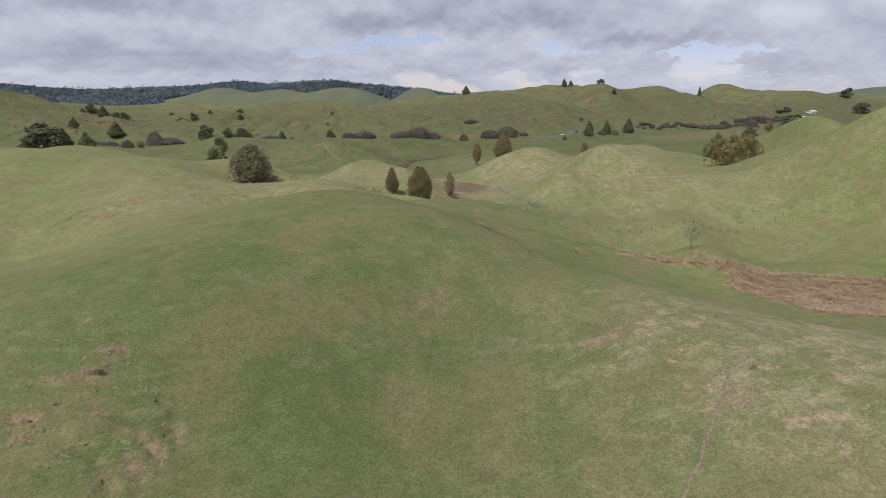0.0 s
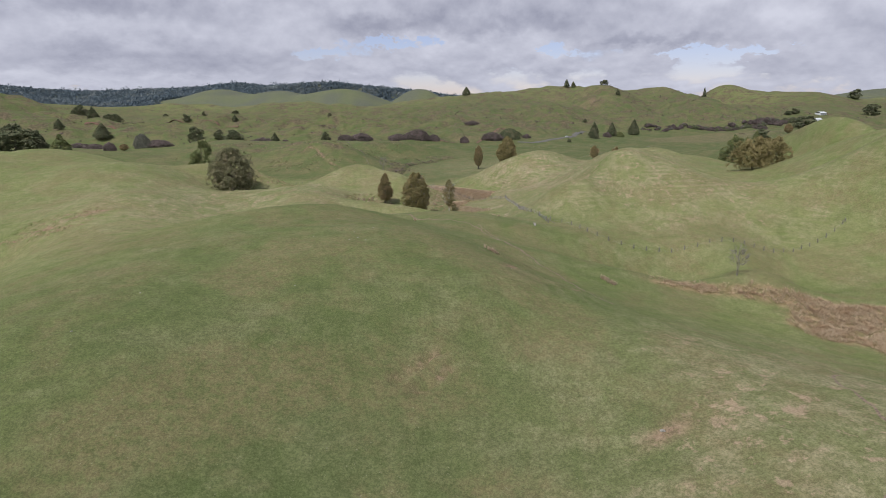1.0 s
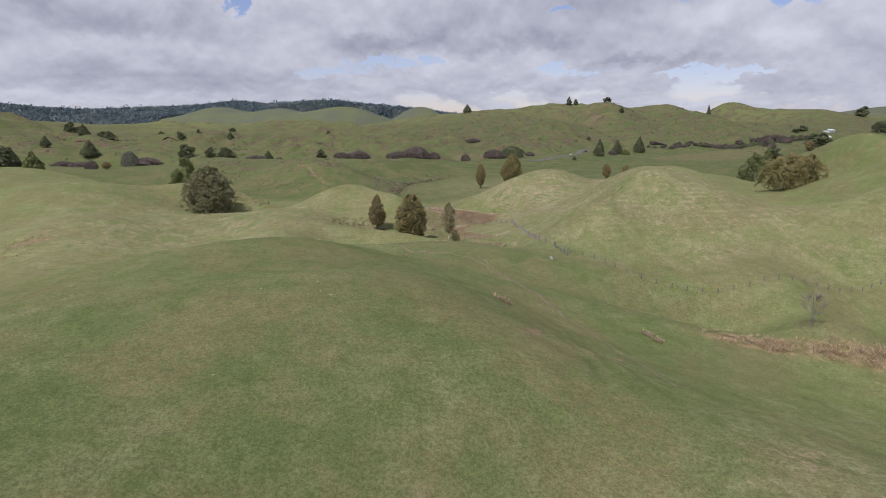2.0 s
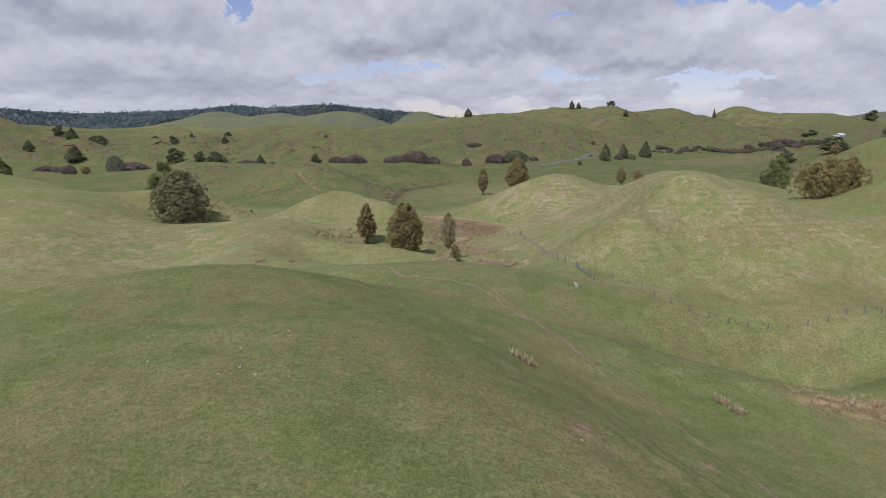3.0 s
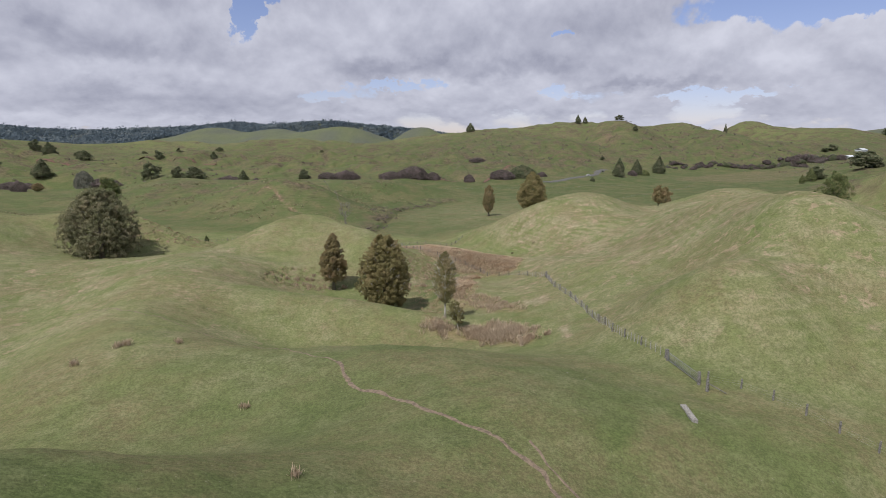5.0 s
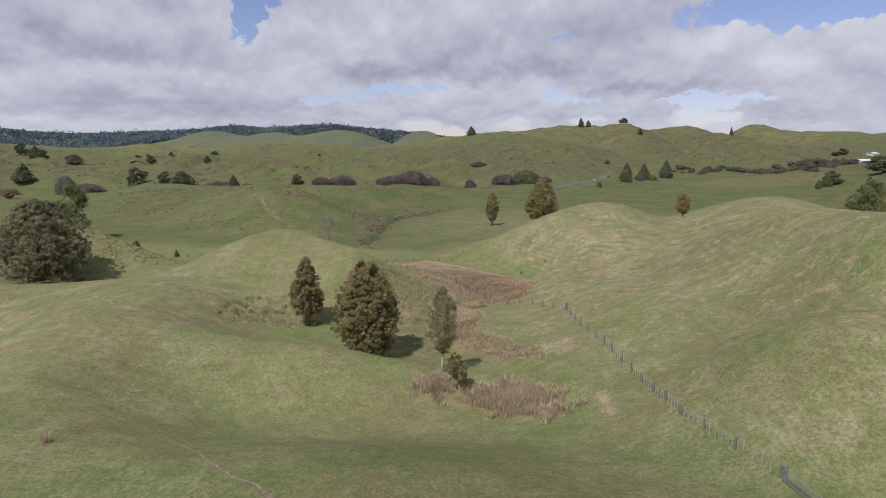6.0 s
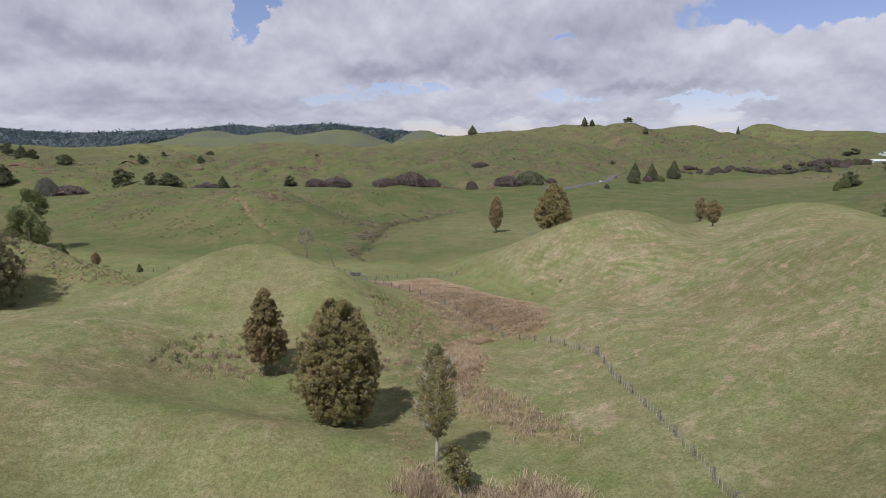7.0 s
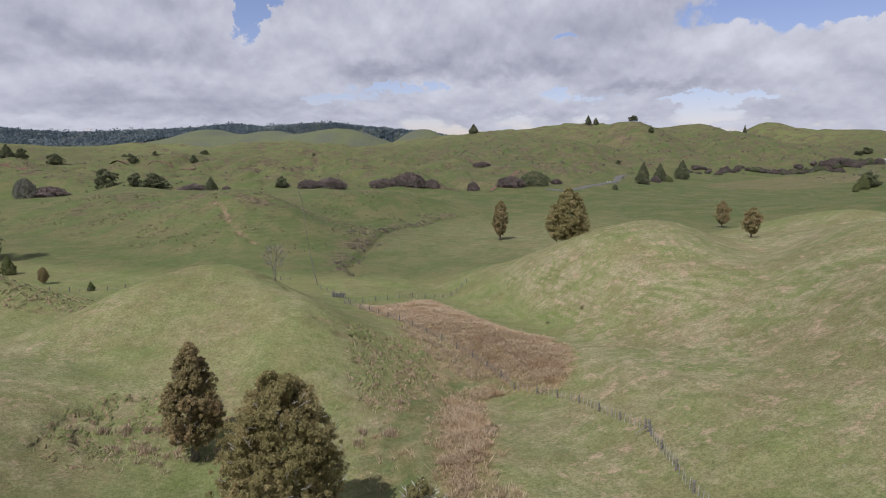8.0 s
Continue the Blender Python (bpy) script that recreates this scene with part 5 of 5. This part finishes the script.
tussock(10.1, 286.9, 0.97, 1.2, RUSH_PALE, "tussock of pale brown rush in the grass", 83)
tussock(11.3, 295.2, 0.86, 0.9, RUSH_PALE, "tussock of pale brown rush in the grass", 84)
tussock(6.5, 284.3, 0.86, 0.9, RUSH_PALE, "tussock of pale brown rush in the grass", 85)
tussock(10.1, 286.2, 0.94, 1.1, RUSH_PALE, "tussock of pale brown rush in the grass", 86)
tussock(4.2, 265.8, 0.90, 1.0, RUSH_PALE, "tussock of pale brown rush in the grass", 87)
tussock(23.0, 286.9, 0.83, 0.8, TUFT, "rough dark tuft of coarse grass", 88)
tussock(-9.5, 420.4, 0.97, 1.2, TUFT, "rough dark tuft of coarse grass", 89)
tussock(40.6, 336.6, 0.76, 0.6, TUFT, "rough dark tuft of coarse grass", 90)
tussock(47.4, 335.4, 0.76, 0.6, TUFT, "rough dark tuft of coarse grass", 91)


def clod_mesh(seed, sharp=0.35):
    bm = bmesh.new()
    bmesh.ops.create_icosphere(bm, subdivisions=2, radius=0.5)
    for v in bm.verts:
        v.co *= 1 + sharp * noise.noise(v.co * 2.6 + Vector((seed * 3.1, 0, 0)))
        v.co.z *= 0.6
    me = bpy.data.meshes.new("stone")
    bm.to_mesh(me)
    bm.free()
    return me


STONES = [clod_mesh(i) for i in range(4)]
for s in STONES:
    s.materials.append(STONE)


def stone(x, y, size, label, seed):
    ob = new("stone", STONES[seed % 4])
    ob.matrix_basis = pose(x, y, height(x, y) + size * 0.08, 0, 0, seed * 77) @ Matrix.Diagonal((size, size * 0.8, size * 0.7, 1))
    tagged(ob, label, "stone", "stones scattered on the pasture")


stone(22.4, 175.3, 0.26, "small pale limestone rock lying in the grass", 0)
stone(22.1, 172.7, 0.23, "small pale limestone rock lying in the grass", 1)
stone(27.8, 84.4, 0.59, "pale grey stump of rock in the grass", 2)
stone(-8.2, 129.1, 0.33, "small pale limestone rock lying in the grass", 3)
stone(-6.8, 128.3, 0.33, "small pale limestone rock lying in the grass", 4)
stone(-9.5, 128.0, 0.26, "small pale limestone rock lying in the grass", 5)
stone(-4.1, 127.5, 0.23, "small pale limestone rock lying in the grass", 6)
stone(-6.1, 137.1, 0.26, "small pale limestone rock lying in the grass", 7)
stone(-16.0, 130.9, 0.23, "small pale limestone rock lying in the grass", 8)
stone(-9.1, 132.7, 0.23, "small pale limestone rock lying in the grass", 9)
stone(32.3, 292.2, 0.29, "small pale limestone rock lying in the grass", 10)
stone(43.3, 276.3, 0.26, "small pale limestone rock lying in the grass", 11)
stone(45.8, 303.9, 0.20, "small pale limestone rock lying in the grass", 12)
stone(47.0, 304.7, 0.20, "small pale limestone rock lying in the grass", 13)
stone(43.4, 245.5, 0.26, "small pale limestone rock lying in the grass", 14)
stone(49.2, 250.3, 0.23, "small pale limestone rock lying in the grass", 15)
stone(39.8, 238.1, 0.23, "small pale limestone rock lying in the grass", 16)
stone(-23.9, 240.5, 0.23, "small pale limestone rock lying in the grass", 17)
stone(-14.0, 256.5, 0.29, "small pale limestone rock lying in the grass", 18)
stone(-28.8, 244.8, 0.20, "small pale limestone rock lying in the grass", 19)
stone(26.8, 198.6, 0.20, "small pale limestone rock lying in the grass", 20)
stone(25.5, 200.8, 0.20, "small pale limestone rock lying in the grass", 21)
stone(39.6, 208.5, 0.20, "small pale limestone rock lying in the grass", 22)
stone(54.0, 79.7, 0.16, "small pale limestone rock lying in the grass", 23)
stone(44.7, 70.1, 0.20, "small pale limestone rock lying in the grass", 24)
stone(-35.1, 106.4, 0.29, "small pale limestone rock lying in the grass", 25)
stone(-38.0, 95.0, 0.26, "small pale limestone rock lying in the grass", 26)
stone(17.9, 125.6, 0.26, "small pale limestone rock lying in the grass", 27)
stone(50.0, 261.9, 0.23, "small pale limestone rock lying in the grass", 28)
stone(59.7, 315.5, 0.20, "small pale limestone rock lying in the grass", 29)
stone(-15.4, 110.3, 0.26, "small pale limestone rock lying in the grass", 30)
stone(-19.4, 293.6, 0.26, "small pale limestone rock lying in the grass", 31)


# hummocks of trodden, tussocky earth
def hummocks(name, ring, count, seed, label, size=0.42):
    """Low, uneven clods and ledges of turf with rough tufts on some."""
    r = np.random.RandomState(seed)
    xs, ys = np.array(ring).T
    x, y = r.uniform(xs.min(), xs.max(), count * 4), r.uniform(ys.min(), ys.max(), count * 4)
    ok = inside(x, y, ring) & (waves(x, y, 5.0, seed) > -0.35)
    x, y = x[ok][:count], y[ok][:count]
    n = len(x)
    e = 0.3
    gx, gy = land(x + e, y) - land(x - e, y), land(x, y + e) - land(x, y - e)
    turn = np.arctan2(gy, gx) + math.pi / 2 + r.normal(size=n) * 0.5
    a, b, c = size * r.uniform(0.35, 1.7, n), size * r.uniform(0.2, 0.55, n), size * r.uniform(0.08, 0.36, n)
    ang = np.arange(8) * math.pi / 4
    verts, faces = [], []
    for rad, up in ((1.0, -0.15), (0.78, 0.62), (0.35, 0.95)):
        u = np.cos(ang)[None] * rad * (1 + r.normal(size=(n, 8)) * 0.16) * a[:, None]
        v = np.sin(ang)[None] * rad * (1 + r.normal(size=(n, 8)) * 0.16) * b[:, None]
        px = x[:, None] + u * np.cos(turn)[:, None] - v * np.sin(turn)[:, None]
        py = y[:, None] + u * np.sin(turn)[:, None] + v * np.cos(turn)[:, None]
        pz = land(px, py) + c[:, None] * (up + (r.normal(size=(n, 8)) * 0.08 if up > 0 else 0))
        verts.append(np.stack([px, py, pz], -1))
    v = np.stack(verts, 1).reshape(-1, 3)
    for i in range(n):
        o = i * 24
        for ring_i in (0, 8):
            faces += [(o + ring_i + k, o + ring_i + (k + 1) % 8, o + ring_i + 8 + (k + 1) % 8, o + ring_i + 8 + k) for k in range(8)]
        faces.append(tuple(o + 16 + k for k in range(8)))
    me = mesh_of(name, v.tolist(), faces, ROUGH, True)
    me.attributes.new("dry", "FLOAT", "POINT").data.foreach_set("value", np.repeat(r.uniform(0.0, 0.4, n), 24))
    me.attributes.new("bare", "FLOAT", "POINT").data.foreach_set("value", np.repeat(np.where(r.uniform(size=n) < 0.35, 0.7, 0.0), 24))
    ob = new(name, me)
    tagged(ob, label, "hummocks", kind="stuff")
    some = r.uniform(size=n) < 0.45
    tufts = new("rough_tufts", quad_mesh("rough_tufts", blades(r, x[some], y[some], 18, 0.22, 0.022, size * 1.8, 0.9), TUFT))
    tagged(tufts, "short rough tufts of dead grass on the hummocks", "grass tufts", kind="stuff")


hummocks("hummocks", [(-27, 275.5), (-21, 274.5), (-19, 279), (-10, 281), (-9, 287), (-16, 291.5), (-25, 289), (-28, 283)], 1100, 21, "rough tussocky hummocks of brown-green grass")
hummocks("hummocks", [(2, 318), (3, 304), (5, 294), (11, 291), (15, 303), (17, 312), (12, 320)], 800, 22, "rough tussocky hummocks on the bank of the gully", 0.62)
hummocks("hummocks", [(-106, 350), (-92, 336), (-74, 338), (-62, 344), (-60, 356), (-72, 366), (-92, 364)], 800, 23, "rough tussocky bank behind the broad tree", 0.85)
hummocks("hummocks", [(-6, 265), (-4, 256), (2, 254), (5, 259), (0, 266)], 110, 24, "trodden clods and tufts round the tree roots")
hummocks("hummocks", [(-134, 222), (-128, 236), (-106, 235), (-100, 218), (-112, 216)], 260, 27, "slumped ledges of turf on the valley slope", 0.6)
hummocks("hummocks", [(-48, 60), (-48, 82), (-38, 79), (-27, 66), (-28, 57)], 130, 28, "small broken ledges of turf on the near slope", 0.32)
hummocks("hummocks", [(8, 262), (10, 250), (13, 247), (14, 262), (12, 275)], 160, 25, "rough tufts along the edge of the wet gully")


# ---- low scrub on the rough faces of the valley ----
def low_scrub(name, count, x0, x1, y0, y1, size, material, label, seed, keep):
    """Many small uneven clumps on the steeper ground."""
    r = np.random.RandomState(seed)
    x, y = r.uniform(x0, x1, count * 5), r.uniform(y0, y1, count * 5)
    e = 3.0
    steep = np.hypot(land(x + e, y) - land(x - e, y), land(x, y + e) - land(x, y - e)) / (2 * e)
    ok = keep(x, y) & (steep > 0.16) & (waves(x, y, 45, seed) + 0.6 * waves(x, y, 14, seed + 1) > 0.15)
    x, y = x[ok][:count], y[ok][:count]
    n, per = len(x), 12
    k = np.repeat(np.arange(n), per)
    big = size * r.uniform(0.35, 1.2, n)
    off = r.normal(size=(len(k), 3)) * np.array([0.55, 0.55, 0.3])
    pos = np.stack([x, y, land(x, y) + big * 0.25], 1)[k] + off * big[k][:, None]
    ob = new(name, quad_mesh(name, leaves_at(r, pos, size * 0.42, off, 0.2), material))
    tagged(ob, label, "scrub", kind="stuff")


low_scrub("low_scrub", 900, -190, 15, 420, 600, 0.8, TUFT, "rough brown-green tufts on the mid hill", 51, lambda x, y: y > 415)
low_scrub("low_scrub", 320, -30, 30, 400, 560, 0.9, LEAF_BROWN, "dark low scrub along the creek bank", 52, lambda x, y: near_line(x + 5, y - 3, CREEK) < 8)
low_scrub("low_scrub", 700, -520, 40, 680, 1200, 1.8, LEAF_BROWN, "dark low scrub on the far gully sides", 53, lambda x, y: y > 0)
low_scrub("low_scrub", 700, 60, 720, 850, 1320, 2.0, LEAF_BROWN, "dark low scrub on the face of the ridge", 54, lambda x, y: y > 0)


# ---- worn tracks ----
def track(points, wide, label, seed, name="stock_track", material=EARTH, step=0.5, lift=0.0):
    """A narrow trodden strip of bare earth that follows the ground."""
    r = np.random.RandomState(seed)
    line = along(points, step)
    verts, faces = [], []
    for i, (x, y) in enumerate(line):
        x2, y2 = line[min(i + 1, len(line) - 1)]
        x1, y1 = line[max(i - 1, 0)]
        d = math.hypot(x2 - x1, y2 - y1) or 1
        nx, ny = -(y2 - y1) / d, (x2 - x1) / d
        w = wide * 0.5 * (0.75 + 0.5 * abs(math.sin(i * 0.31 + seed)) + r.uniform(-0.15, 0.15))
        sway = 0.25 * math.sin(i * 0.23 + seed) + 0.12 * math.sin(i * 0.61)
        for side in (-1.0, -0.35, 0.35, 1.0):
            px, py = x + nx * (w * side + sway), y + ny * (w * side + sway)
            verts.append((px, py, height(px, py) + lift + (0.035 if abs(side) < 0.5 else 0.012)))
        if i:
            a = len(verts) - 8
            faces += [(a + k, a + k + 1, a + k + 5, a + k + 4) for k in range(3)]
    ob = new(name, mesh_of(name, verts, faces, material, True))
    tagged(ob, label, "track" if name == "stock_track" else "bank", kind="structure")


track([(-0.5, 206), (2, 200), (4.9, 196.1), (10.2, 189.1), (13.7, 186.1), (16.3, 182.6), (18.5, 180.1), (20.8, 174.6), (22.9, 169.6), (24.5, 165), (26.2, 158.7), (28.7, 153.2), (31.1, 149.2), (33, 144.2), (34.4, 137), (35, 130), (34.5, 122)], 0.42, "worn brown stock track curving down the hillside", 1)
track([(18.4, 184), (20.8, 176.8), (23.8, 169), (25.6, 162.5), (27.6, 157)], 0.2, "thin second stock track beside the first", 4)
track([(58, 99), (54, 95), (52, 91), (50.3, 83), (48.2, 77), (43.6, 71.5), (39.4, 69), (35.7, 63.5), (33.5, 60), (30.7, 57), (27.2, 52.5), (24, 48)], 0.34, "worn pinkish-brown stock track on the lower slope", 2)
track([(-52, 244), (-40.8, 237.7), (-34.2, 233.7), (-27.8, 231.2), (-21.4, 228.2), (-15.5, 224.2), (-7.6, 213.7), (-0.5, 206)], 0.22, "faint worn stock track across the plateau", 3)


for n, line in enumerate(SCARPS):
    track(line, 3.2, "broken bank of red clay across the far pasture", 10 + n, "clay_bank", CLAY, 2.0, 0.35)


# ---- the valley road, a parked car and a far shed ----
def strip(name, points, wide, material, label, lift=0.25):
    line = along(points, 4.0)
    verts, faces = [], []
    for i, (x, y) in enumerate(line):
        x2, y2 = line[min(i + 1, len(line) - 1)]
        x1, y1 = line[max(i - 1, 0)]
        d = math.hypot(x2 - x1, y2 - y1) or 1
        nx, ny = -(y2 - y1) / d, (x2 - x1) / d
        z = max(height(x + nx * s * wide, y + ny * s * wide) for s in (-0.5, 0, 0.5)) + lift
        for s, dz in ((-0.75, -0.8), (-0.5, 0), (0.5, 0), (0.75, -0.8)):
            verts.append((x + nx * s * wide, y + ny * s * wide, z + dz))
        if i:
            a = len(verts) - 8
            faces += [(a + k, a + k + 1, a + k + 5, a + k + 4) for k in range(3)]
    ob = new(name, mesh_of(name, verts, faces, material))
    tagged(ob, label, name, kind="structure")
    return ob


ROAD_LINE = [(118, 716), (133, 712), (165, 741), (190, 768), (206, 800), (225, 850), (260, 920)]
strip("road", ROAD_LINE, 5.5, ASPHALT, "narrow grey sealed road along the valley side")


def parked_car(x, y, turn):
    """A small white car: body with cabin, windows, wheels."""
    z = max(height(x + i, y + j) for i in (-2, 0, 2) for j in (-1, 0, 1)) + 0.28
    th = thing("car", x, y, z, turn)
    tagged(th, "white car parked on the valley road", "car")

    def block(name, size, at, material, bevel, taper=1.0):
        bm = bmesh.new()
        bmesh.ops.create_cube(bm, size=1.0)
        bmesh.ops.scale(bm, vec=size, verts=bm.verts)
        for v in bm.verts:
            if v.co.z > 0:
                v.co.x *= taper
                v.co.y *= 0.5 + 0.5 * taper
        bmesh.ops.bevel(bm, geom=bm.edges, offset=bevel, segments=2, affect="EDGES")
        me = bpy.data.meshes.new(name)
        bm.to_mesh(me)
        bm.free()
        me.materials.append(material)
        return part(name, me, th, at=Matrix.Translation(at))

    block("body", (4.4, 1.75, 0.7), (0, 0, 0.62), CAR_PAINT, 0.12, 0.96)
    block("windows", (2.5, 1.6, 0.5), (-0.2, 0, 1.18), GLASS_DARK, 0.08, 0.78)
    block("roof", (1.8, 1.42, 0.1), (-0.2, 0, 1.45), CAR_PAINT, 0.04, 0.95)
    for wx in (-1.4, 1.4):
        for wy in (-0.8, 0.8):
            wheel = part("wheel", mesh_of("wheel", *tube([(0, -0.11, 0), (0, -0.07, 0), (0, 0.07, 0), (0, 0.11, 0)], [0.29, 0.33, 0.33, 0.29], 16), RUBBER), th, at=Matrix.Translation((wx, wy, 0.33)))
            side = math.copysign(0.115, wy)
            part("rim", mesh_of("rim", *tube([(0, side * 0.6, 0), (0, side, 0)], [0.21, 0.19], 12), STEEL), wheel, "grey metal rim")


parked_car(186, 763, 40)


def farm_shed(x, y, turn, long, deep, tall, roof_label):
    th = thing("farm_shed", x, y, height(x, y) - 0.3, turn)
    tagged(th, "long pale grey iron-clad farm shed with a " + roof_label, "shed")
    w, d, h = long / 2, deep / 2, tall
    for name, a, b in (("wall", (-w, -d), (w, -d)), ("wall", (w, -d), (w, d)), ("wall", (w, d), (-w, d)), ("wall", (-w, d), (-w, -d))):
        v = [(a[0], a[1], 0), (b[0], b[1], 0), (b[0], b[1], h), (a[0], a[1], h)]
        n = Vector((b[1] - a[1], a[0] - b[0], 0)).normalized() * -0.15
        v += [tuple(Vector(q) + n) for q in v]
        part(name, mesh_of(name, v, [(0, 1, 2, 3), (7, 6, 5, 4), (0, 4, 5, 1), (1, 5, 6, 2), (2, 6, 7, 3), (3, 7, 4, 0)], SHED_WALL), th)
    for s in (-1, 1):
        v = [(-w - 0.4, s * (d + 0.4), h - 0.1), (w + 0.4, s * (d + 0.4), h - 0.1), (w + 0.4, 0, h + deep * 0.2), (-w - 0.4, 0, h + deep * 0.2)]
        v += [(a, b, c + 0.12) for a, b, c in v]
        part("roof", mesh_of("roof", v, [(0, 1, 2, 3), (7, 6, 5, 4), (0, 4, 5, 1), (1, 5, 6, 2), (2, 6, 7, 3), (3, 7, 4, 0)], SHED_ROOF), th)
    for k in range(3):
        px = -w + long * (k + 0.5) / 3
        v = [(px - 1.6, -d - 0.04, 0), (px + 1.6, -d - 0.04, 0), (px + 1.6, -d - 0.04, h * 0.75), (px - 1.6, -d - 0.04, h * 0.75)]
        v += [(a, b - 0.06, c) for a, b, c in v]
        door = part("door", mesh_of("door", v, [(0, 1, 2, 3), (7, 6, 5, 4), (0, 4, 5, 1), (1, 5, 6, 2), (2, 6, 7, 3), (3, 7, 4, 0)], STEEL), th)
        part("handle", mesh_of("handle", *tube([(px + 1.2, -d - 0.18, 0.9), (px + 1.2, -d - 0.18, 1.3)], [0.04, 0.04], 6), WIRE), door)


farm_shed(690, 1062, 15, 34, 12, 5, "pale roof")
farm_shed(738, 1112, 30, 20, 11, 6, "light roof")


# ---- distant forest ----
def forest(name, count, x0, x1, y0, y1, keep, label, seed, tall=15.0):
    r = np.random.RandomState(seed)
    x, y = r.uniform(x0, x1, count), r.uniform(y0, y1, count)
    ok = keep(x, y)
    x, y = x[ok], y[ok]
    z = land(x, y)
    n, per = len(x), 16
    k = np.repeat(np.arange(n), per)
    t = tall * r.uniform(0.6, 1.25, n)
    t = np.where(r.uniform(size=n) < 0.05, t * 1.7, t)
    off = r.normal(size=(len(k), 3))
    off /= np.linalg.norm(off, axis=1)[:, None]
    rad = t * r.uniform(0.3, 0.5, n)
    pos = np.stack([x, y, z + t * 0.55], 1)[k] + off * np.stack([rad, rad, t * 0.42], 1)[k]
    ob = new(name, quad_mesh(name, leaves_at(r, pos, 5.2, off * 1.4, 0.2), LEAF_FOREST_HAZED))
    tagged(ob, label, "forest", kind="stuff")


forest("far_forest", 15000, -2900, 900, 2650, 3380, lambda x, y: y > 2720 + 60 * np.sin(x * 0.006), "dense dark native forest over the skyline hills, tinted blue for haze", 31)
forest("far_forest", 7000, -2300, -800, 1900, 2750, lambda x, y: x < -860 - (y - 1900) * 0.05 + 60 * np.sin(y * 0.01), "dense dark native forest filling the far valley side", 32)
